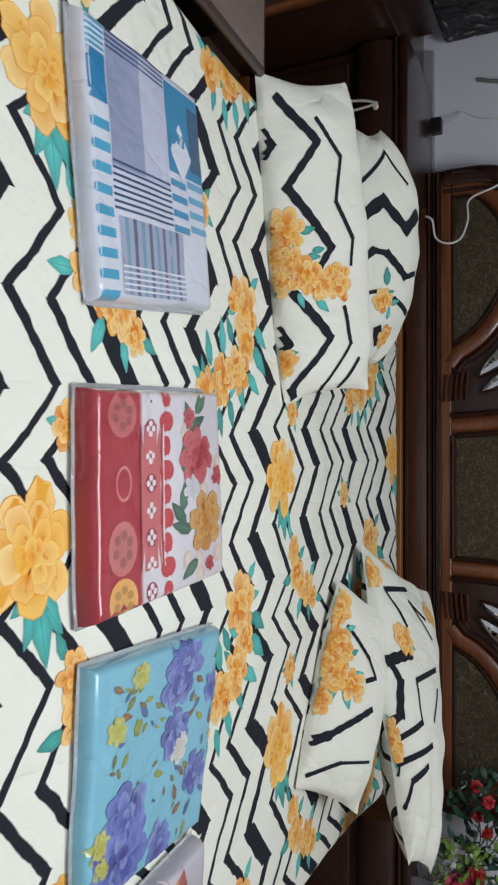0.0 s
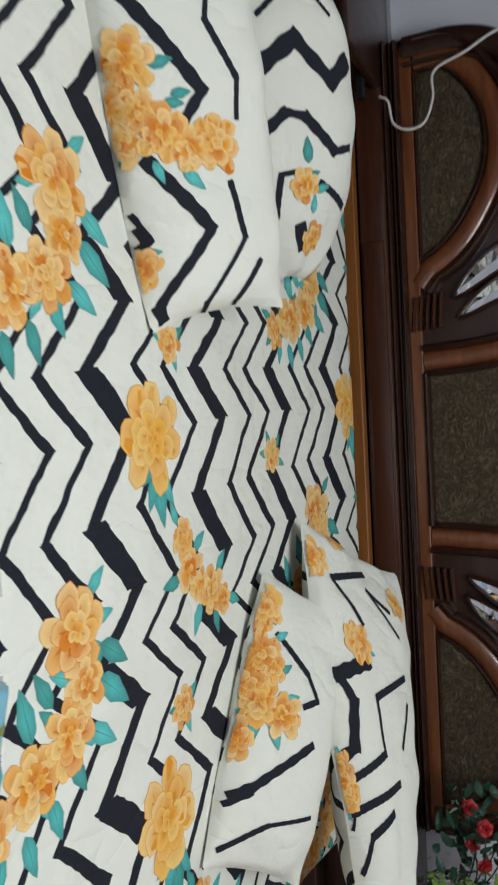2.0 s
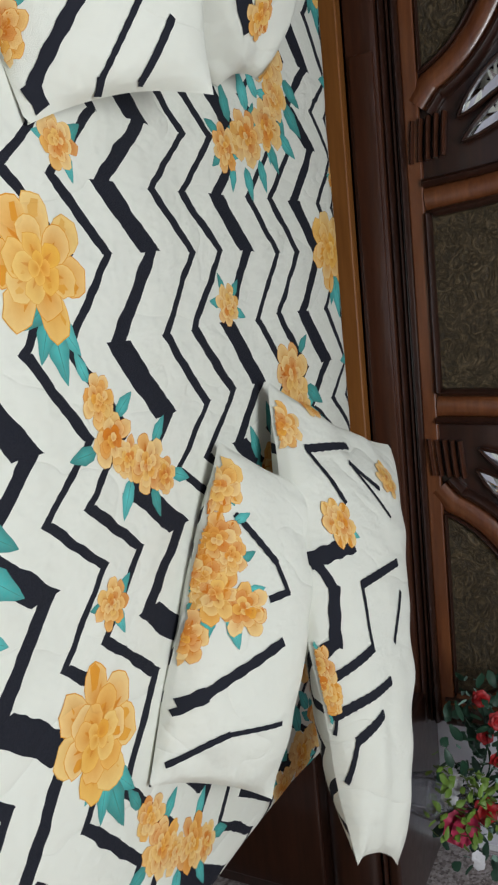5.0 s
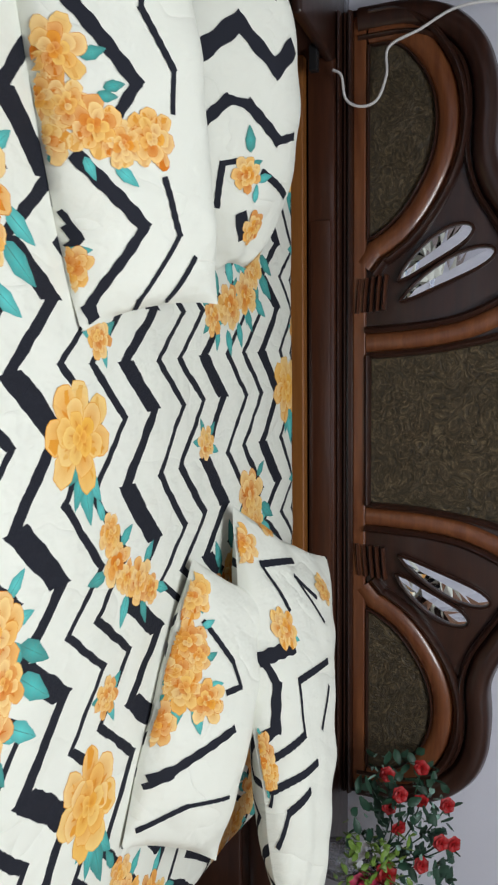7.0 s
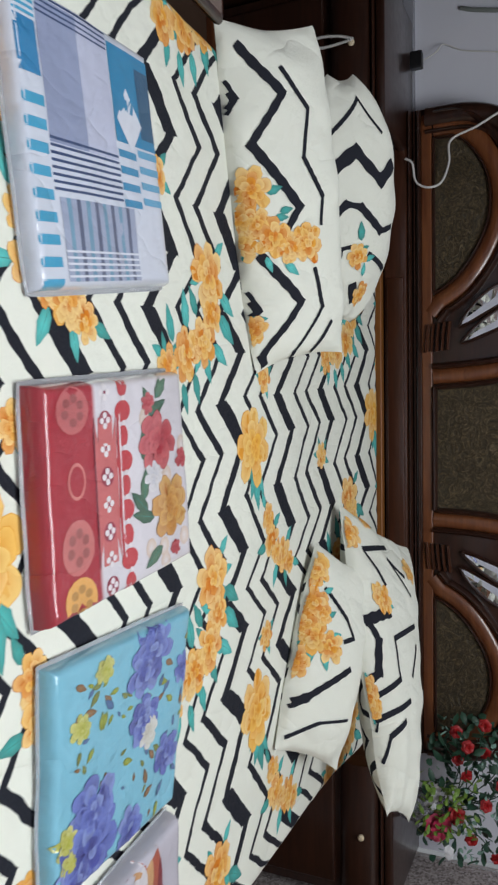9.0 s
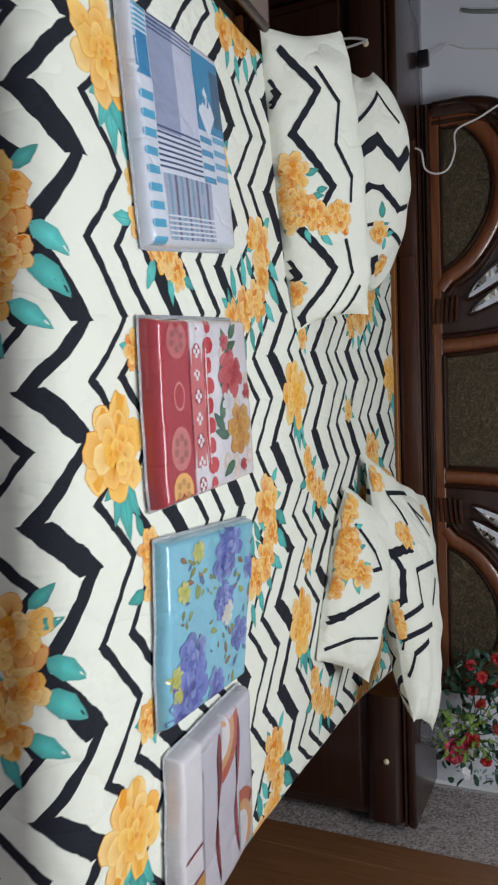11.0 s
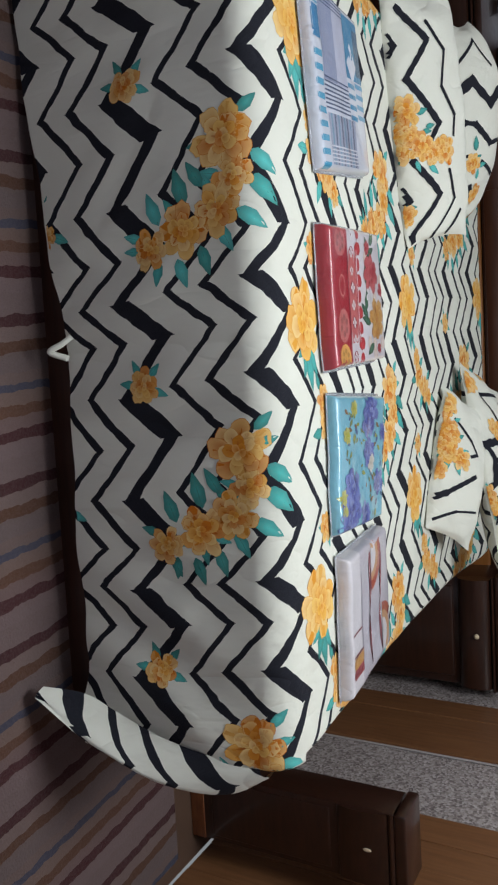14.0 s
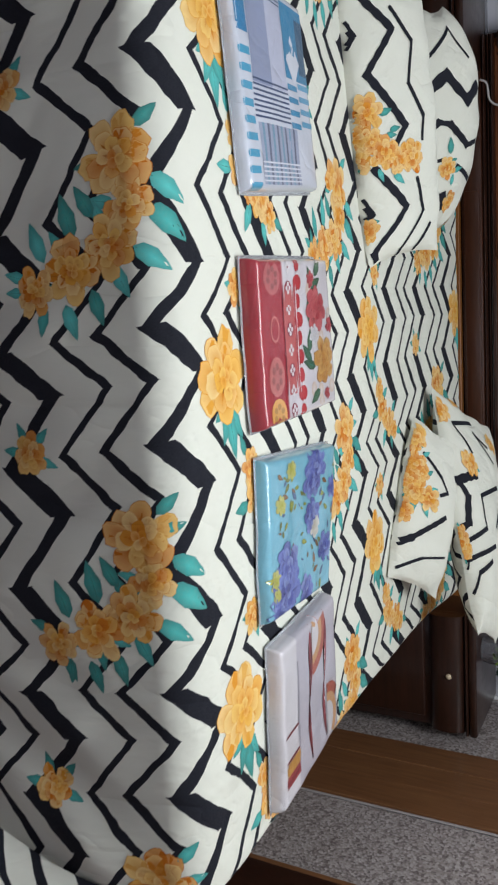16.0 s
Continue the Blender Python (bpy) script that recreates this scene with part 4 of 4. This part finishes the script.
wing = flat_line([(0.545, 0.778), (0.565, 0.815), (0.6, 0.86), (0.66, 0.908), (0.745, 0.952), (0.835, 0.969), (0.93, 0.956), (1.01, 0.91), (1.055, 0.855), (1.06, 0.778)], 5)
swan = [(0.497, 0.737), (0.521, 0.757)] + wing
upright = flat_line([(0.22, 0.775), (0.224, 0.86), (0.231, 0.955), (0.247, 1.05), (0.275, 1.13), (0.31, 1.2)], 6)
for sign in (1, -1):
    def S(pts, y):
        return [(sign * x, y, z) for x, z in pts]
    side_name = flip(wing) if sign < 0 else wing
    part("side_panel", warp(plate(side_name, 2.188, 2.197)), PANEL, headboard, "dark bronze panel with embossed strokes")
    part("panel_frame", warp(sweep(S(wing, 2.186), 0.005, 0.012, True)), DARK, headboard, "", 60)
    part("wood_band", warp(sweep(S(offset(swan, -0.035), 2.19), 0.03, 0.016)), BROWN, headboard, "reddish brown curved band", 60)
    part("wood_roll", warp(sweep(S(offset(swan, -0.078), 2.185), 0.013, 0.026)), DARK, headboard, "", 60)
    part("wood_band", warp(sweep(S(offset(upright, 0.036), 2.19), 0.026, 0.016)), BROWN, headboard, "reddish brown curved band", 60)
    part("wood_roll", warp(sweep(S(offset(upright, 0.073), 2.186), 0.011, 0.024)), DARK, headboard, "", 60)
    crest = [p for p in half if p[1] > 0.72]
    part("crest_roll", warp(sweep(S(offset(crest, -0.035), 2.19), 0.036, 0.03)), DARK, headboard, "", 60)
    part("crest_bead", warp(sweep(S(offset(crest, -0.082), 2.188), 0.009, 0.02)), DARK, headboard, "", 60)
    for i in range(5):
        z = 0.748 + i * 0.019
        x0, x1 = 0.34 + i * 0.002, 0.437 + i * 0.002
        part("flute", warp(sweep(S([(x0, z), (x0 + (x1 - x0) * 0.5, z + 0.003), (x1, z + 0.008)], 2.184), 0.0065, 0.018)), RAILW, headboard, "", 60)
    for (xa, za), (xb, zb), wa, wb in (((0.425, 0.864), (0.56, 1.07), 0.014, 0.034), ((0.37, 0.872), (0.494, 1.13), 0.014, 0.033)):
        L = math.hypot(xb - xa, zb - za)
        ux, uz = (xb - xa) / L, (zb - za) / L
        tear = []
        for i in range(26):
            t = 2 * math.pi * i / 26
            s = 0.5 - 0.5 * math.cos(t)
            wdt = (wa + (wb - wa) * s) * math.sin(t) * (1.25 if s > 0.1 else 1.0)
            bow = 0.012 * math.sin(math.pi * s)
            tear.append((xa + ux * L * s + uz * (wdt + bow), za + uz * L * s - ux * (wdt + bow)))
        bm = bmesh.new()
        # bevelled shards of glass, each tilted a little
        r3 = random.Random(int(xa * 1000) + sign)
        vs = [bm.verts.new((sign * x, 2.183 + r3.uniform(-0.0006, 0.0006), z)) for x, z in tear]
        mids = [bm.verts.new((sign * (xa + ux * L * s + uz * 0.01), 2.181 + r3.uniform(-0.0008, 0.0008), za + uz * L * s - ux * 0.01)) for s in np.linspace(0.12, 0.9, 12)]
        for i in range(12):
            o0, o1 = vs[i + 1], vs[i + 2 if i + 2 <= 13 else 13]
            q0, q1 = vs[25 - i], vs[24 - i]
            m0, m1 = mids[i], mids[min(11, i + 1)]
            if i < 11:
                for tri_ in ((o0, o1, m0), (o1, m1, m0), (q0, m0, q1), (q1, m0, m1)):
                    if len(set(tri_)) == 3:
                        bm.faces.new(tri_)
        bm.faces.new((vs[0], vs[1], mids[0]))
        bm.faces.new((vs[0], mids[0], vs[25]))
        bm.faces.new((vs[12], vs[13], mids[11]))
        bm.faces.new((vs[13], vs[14], mids[11]))
        glass = part("mirror_petal", warp(bm), MIRROR, headboard, "leaf-shaped bevelled mirror inlay")
        part("mirror_rim", warp(sweep([(sign * x, 2.18, z) for x, z in tear], 0.005, 0.01, True)), DARK, glass, "", 60)


# ---- nightstands ----
def knob_mesh():
    """A small turned knob on the y axis."""
    bm = bmesh.new()
    rings = [[bm.verts.new((r * math.cos(j * 0.5236), y, 0.535 + r * math.sin(j * 0.5236))) for j in range(12)]
             for r, y in ((0.006, -0.018), (0.005, -0.026), (0.0105, -0.029), (0.0115, -0.033), (0.0085, -0.038), (0.003, -0.0395))]
    for a, b in zip(rings, rings[1:]):
        for j in range(12):
            bm.faces.new((a[j], a[(j + 1) % 12], b[(j + 1) % 12], b[j]))
    bm.faces.new(rings[-1])
    bm.faces.new(rings[0][::-1])
    return bm


def nightstand(label):
    """Front at local y = 0 facing -y, base at z = 0, 0.5 wide, 0.42 deep, 0.64 high."""
    ob = thing("nightstand", label, "nightstand", group="nightstands by the bed")
    part("body", box((-0.235, 0.02, 0.03), (0.235, 0.42, 0.6), 0.005), DARK, ob, "", 40)
    part("plinth", box((-0.24, 0.01, 0.0), (0.24, 0.42, 0.045), 0.006), BROWN, ob, "reddish brown plinth", 40)
    part("top", box((-0.25, -0.005, 0.605), (0.25, 0.42, 0.635), 0.01, seg=3), DARK, ob, "", 40)
    part("moulding", sweep([(-0.245, 0.012, 0.596), (0.245, 0.012, 0.596)], 0.008, 0.018), DARK, ob, "", 60)
    dr = part("drawer", sweep([(-0.235, 0.018, 0.52), (0.235, 0.018, 0.52)], 0.068, 0.04, n=20), DARK, ob, "rounded dark drawer front", 60)
    part("knob", knob_mesh(), IVORY, dr, "small ivory knob", 60)
    part("door", box((-0.2, 0.008, 0.07), (0.2, 0.022, 0.43), 0.008, seg=3), DARK, ob, "", 40)
    return ob


night = nightstand("dark wood nightstand with an ivory knob by the headboard")
night.matrix_world = pose(1.33, 1.85, 0.01)
other = copy_thing(night, pose(-1.24, 1.84, 0))
tagged(other, "dark wood nightstand with beads hanging on its knob", "nightstand")
third = copy_thing(night, pose(1.43, 0.44, 0.0))
third.matrix_basis = pose(1.43, 0.44, 0.0) @ Matrix.Diagonal((0.42, 0.3, 1.02, 1))
tagged(third, "narrow dark wood cabinet standing beside the bed", "nightstand")

BEADS = material("white_beads", (0.6, 0.58, 0.55), 0.35)
beads = thing("bead_string", "string of small whitish beads hanging from a knob", "beads")
loop = spline([(-1.24, 1.785, 0.545), (-1.255, 1.782, 0.5), (-1.262, 1.78, 0.44), (-1.25, 1.779, 0.405), (-1.232, 1.779, 0.415), (-1.228, 1.78, 0.47), (-1.236, 1.784, 0.54)], 9)
bm = bmesh.new()
for p in loop:
    bmesh.ops.create_icosphere(bm, subdivisions=1, radius=0.0055, matrix=Matrix.Translation(p))
ob = part("bead_loop", bm, BEADS, beads, "", 60)
ob["kind"] = "stuff"

# ---- cable along the headboard ----
CABLE = material("white_cable", (0.7, 0.68, 0.66), 0.4)
cable = part("white_cable", sweep(spline([(-0.95, 2.1, 0.64), (-0.93, 2.1, 0.665), (-0.87, 2.11, 0.675), (-0.845, 2.115, 0.715), (-0.86, 2.125, 0.76), (-0.925, 2.13, 0.785), (-1.0, 2.135, 0.79), (-1.035, 2.14, 0.875), (-1.075, 2.15, 0.955),
                                          (-1.09, 2.17, 1.03), (-1.12, 2.25, 1.12), (-1.2, 2.285, 1.2)], 8), 0.004, 0.004, flat=(0.3, -1, 0.2)), CABLE, None, "", 80)
tagged(cable, "white charging cable draped over the headboard", "cable")
wire = part("thin_wire", sweep(spline([(-1.33, 2.24, 0.66), (-1.36, 2.25, 0.72), (-1.4, 2.285, 0.74), (-1.37, 2.29, 0.8), (-1.35, 2.29, 0.87), (-1.32, 2.29, 1.0)], 8), 0.0025, 0.0025, flat=(0.3, -1, 0.2)), CABLE, None, "", 80)
tagged(wire, "thin grey wire along the wall", "cable")
charger = part("charger", box((-1.36, 2.2, 0.636), (-1.3, 2.235, 0.68), 0.006), material("black_plastic", (0.015, 0.015, 0.016), 0.35))
tagged(charger, "small black charger standing on the nightstand", "charger")
PHONEB = bpy.data.materials["black_plastic"]
tab = part("tablet_holder", warp(box((-1.1, 2.05, 0.64), (-0.97, 2.075, 0.665), 0.004)), PHONEB)
tagged(tab, "black device edge lying against the headboard", "device")

# ---- west side: chest, wardrobe, dresser with carved mirror frame ----
CARVE = make_wood("carved_red_brown", (0.035, 0.014, 0.009), (0.16, 0.1, 0.07), 0.4, 0.2, (1, 1, 1), 22.0)
SILVER = material("silvered_carving", (0.1, 0.09, 0.085), 0.4, 0.5)
g = Graph(SILVER)
nz = g.node("ShaderNodeTexNoise", Scale=9.0, Detail=5.0, Distortion=2.5)
g.t.links.new(g.coord("Object"), nz.inputs["Vector"])
g.color(g.ramp(nz.outputs["Fac"], [(0.45, (0.012, 0.008, 0.007)), (0.6, (0.05, 0.04, 0.037)), (0.68, (0.4, 0.37, 0.36))]))
g.bump(nz.outputs["Fac"], 1.0, 0.03)
GREYTOP = make_wood("worn_brown_top", (0.13, 0.09, 0.075), (0.2, 0.145, 0.12), 0.5, 0.1, (8, 1, 1))
chest = thing("bedside_chest", "low dark chest with a worn brown top beside the bed", "chest")
part("body", box((-1.45, -0.3, 0.0), (-0.9, 0.74, 0.57), 0.006), DARK, chest, "", 40)
part("top", box((-1.47, -0.32, 0.57), (-0.815, 0.76, 0.592), 0.006), GREYTOP, chest, "worn brown top", 40)
part("rim", sweep([(-0.815, -0.32, 0.58), (-0.815, 0.76, 0.58), (-1.47, 0.76, 0.58)], 0.012, 0.012, flat=(0, 0, 1)), DARK, chest, "", 60)
ward = thing("wardrobe", "tall dark wardrobe with a carved reddish door", "wardrobe")
part("body", box((-1.74, 0.82, 0.0), (-1.38, 1.42, 2.1), 0.008), DARK, ward, "", 40)
part("carved_door", box((-1.38, 0.85, 0.08), (-1.362, 1.39, 2.0), 0.006), CARVE, ward, "door with carved swirls")
part("door_frame", sweep([(-1.362, 0.87, 0.1), (-1.362, 1.37, 0.1), (-1.362, 1.37, 1.98), (-1.362, 0.87, 1.98)], 0.025, 0.012, True, flat=(1, 0, 0)), BROWN, ward, "", 60)
dress = thing("dressing_table", "dark dressing table with a silvered carved mirror frame", "dressing table")
part("cabinet", box((-1.74, 1.5, 0.0), (-1.5, 2.28, 0.6), 0.008), DARK, dress, "", 40)
part("carved_frame", box((-1.74, 1.55, 0.68), (-1.66, 2.26, 1.75), 0.02, seg=3), SILVER, dress, "carved frame with worn silver highlights", 40)
part("support", box((-1.74, 1.6, 0.595), (-1.68, 2.2, 0.685), 0.006), DARK, dress, "", 40)
# thin box added to give the wall's foot its darker grey strip
ledge = part("wall_foot_box", box((-1.66, 2.27, 0.0), (-1.12, 2.3, 0.637), 0.003), material("wall_foot_grey", (0.33, 0.33, 0.37), 0.8))
tagged(ledge, "plain grey box along the foot of the wall", "ledge", kind="structure")
BRUSH = material("grey_green_paint", (0.2, 0.22, 0.2), 0.7)
mark = part("wall_hook", sweep([(-1.52, 2.295, 0.8), (-1.5, 2.285, 0.84), (-1.48, 2.285, 0.92), (-1.47, 2.29, 1.0)], 0.008, 0.008), BRUSH, None, "", 60)
tagged(mark, "grey pointed bar fixed to the wall", "bar")

# ---- vase with artificial flowers ----
GLASS = material("cut_glass", (0.75, 0.76, 0.8), 0.08)
GLASS.node_tree.nodes["Principled BSDF"].inputs["Transmission Weight"].default_value = 0.85
GREEN = material("dark_green_leaf", (0.02, 0.075, 0.04), 0.5)
LIME = material("lime_green_leaf", (0.2, 0.34, 0.05), 0.5)
REDP = material("red_petal", (0.5, 0.012, 0.015), 0.55)
PINKP = material("crimson_petal", (0.5, 0.03, 0.09), 0.55)
WHITEP = material("white_petal", (0.7, 0.7, 0.72), 0.6)
MINT = material("frosted_leaf", (0.25, 0.42, 0.34), 0.5)
for m_ in (GREEN, LIME, REDP, MINT):
    gg = Graph(m_)
    c0 = tuple(gg.b.inputs["Base Color"].default_value)
    gg.color(gg.mix(gg.noise(60, 3), c0, (c0[0] * 0.45, c0[1] * 0.45, c0[2] * 0.45, 1)))
vase = thing("flower_vase", "cut glass vase with red artificial roses and green leaves", "flower vase", (0, 0, 0))
bm = bmesh.new()
prof = [(0.03, 0.0), (0.045, 0.01), (0.052, 0.04), (0.055, 0.07), (0.045, 0.1), (0.035, 0.13), (0.045, 0.16), (0.042, 0.16), (0.03, 0.13), (0.04, 0.1), (0.048, 0.06), (0.04, 0.015), (0.0, 0.012)]
rings = []
for r, z in prof:
    rings.append([bm.verts.new((1.26 + r * (1 + 0.05 * (j % 2)) * math.cos(j * math.pi / 14), 1.97 + r * (1 + 0.05 * (j % 2)) * math.sin(j * math.pi / 14), 0.637 + z)) for j in range(28)])
for a, b in zip(rings, rings[1:]):
    for j in range(28):
        bm.faces.new((a[j], a[(j + 1) % 28], b[(j + 1) % 28], b[j]))
bm.faces.new(rings[0])
part("glass_vase", bm, GLASS, vase, "ribbed clear glass vase")


def petal(bm, c, axis, side, long, wide, cup):
    """A cupped petal or leaf of six faces."""
    up = axis.cross(side).normalized()
    rows = []
    for t, wd in ((0, 0.25), (0.4, 0.95), (0.75, 1.0), (1.0, 0.15)):
        p = c + axis * (long * t) + up * (cup * long * t * t)
        rows.append([bm.verts.new(p + side * (wide * wd * s / 2) + up * (abs(s) * wide * 0.15)) for s in (-1, 0, 1)])
    for a, b in zip(rows, rows[1:]):
        bm.faces.new((a[0], a[1], b[1], b[0]))
        bm.faces.new((a[1], a[2], b[2], b[1]))


def rnd(r):
    return Vector((r.gauss(0, 1), r.gauss(0, 1), r.gauss(0, 1))).normalized()


def bloom(name, p, size, mat, r, n=3):
    bm = bmesh.new()
    face = (Vector((0, -0.8, 0.3)) + rnd(r) * 0.35).normalized()
    a = face.orthogonal().normalized()
    b = face.cross(a)
    for ring in range(n):
        cnt = 6 - ring
        for i in range(cnt):
            t = 2 * math.pi * (i + 0.5 * ring) / cnt
            out = a * math.cos(t) + b * math.sin(t)
            ax = (out * (1.0 - 0.3 * ring) + face * (0.25 + 0.45 * ring)).normalized()
            petal(bm, Vector(p), ax, ax.cross(face).normalized(), size * (1 - 0.2 * ring), size * 0.95, 0.35)
    return part(name, bm, mat, vase, "", 50)


r4 = random.Random(9)
BLOOMS = [(1.084, 0.834), (0.997, 0.826), (0.964, 0.917), (1.051, 0.918), (1.126, 0.865), (1.069, 0.985), (1.133, 0.978), (1.254, 0.835), (1.142, 1.008), (1.02, 0.872), (1.2, 0.93), (1.33, 0.88), (1.38, 0.96)]
root = Vector((1.26, 1.97, 0.78))
stems = bmesh.new()
for i, (x, z) in enumerate(BLOOMS):
    p = Vector((x, 1.98 + r4.uniform(-0.05, 0.06), z))
    bloom("rose_bloom", p, 0.03 if i == 7 else 0.021, REDP, r4)
    sweep(spline([root, (root + p) / 2 + Vector((0, 0, 0.03)), p], 5), 0.002, 0.002, bm=stems, n=5)
bloom("lily_bloom", (1.3, 1.93, 0.78), 0.05, PINKP, r4, 2)
for x, z in ((1.19, 0.77), (1.25, 0.75), (1.2, 0.83), (1.38, 0.8)):
    for q in range(3):
        bloom("white_blossom", (x + r4.uniform(-0.02, 0.02), 1.93, z + r4.uniform(-0.02, 0.02)), 0.014, WHITEP, r4, 1)
ob = part("stem", stems, GREEN, vase)
for name, mat, count, box_, ll in (("dark_foliage", GREEN, 230, ((0.98, 1.43), (1.93, 2.12), (0.72, 1.0)), 0.042), ("frosted_foliage", MINT, 120, ((0.98, 1.43), (1.92, 2.08), (0.76, 0.98)), 0.022),
                                   ("lime_foliage", LIME, 130, ((1.13, 1.32), (1.88, 1.96), (0.7, 0.9)), 0.028)):
    bm = bmesh.new()
    for i in range(count):
        p = Vector([r4.uniform(*q) for q in box_])
        c = Vector(((box_[0][0] + box_[0][1]) / 2, 2.0, 0.84))
        if ((p.x - c.x) / 0.24) ** 2 + ((p.z - c.z) / 0.17) ** 2 > 1:
            continue
        ax = (rnd(r4) + Vector((0, -0.5, 0.3))).normalized()
        petal(bm, p, ax, ax.orthogonal().normalized(), ll * r4.uniform(0.7, 1.2), ll * 0.55, r4.uniform(-0.2, 0.4))
    ob = part(name, bm, mat, vase, "", 60)
    ob["kind"] = "stuff"

# ---- ceiling fitting ----
LIGHTM = material("lamp_diffuser", (0.9, 0.9, 0.9), 0.5)
LIGHTM.node_tree.nodes["Principled BSDF"].inputs["Emission Color"].default_value = (0.93, 1, 1, 1)
LIGHTM.node_tree.nodes["Principled BSDF"].inputs["Emission Strength"].default_value = 2.0
fit_ = thing("ceiling_light", "white rectangular ceiling light with a diffuser", "ceiling light")
part("housing", box((-0.37, -0.38, 2.66), (0.77, 0.58, 2.7), 0.01), CEIL, fit_)
part("diffuser", box((-0.34, -0.35, 2.635), (0.74, 0.55, 2.66), 0.008), LIGHTM, fit_, "glowing white diffuser")
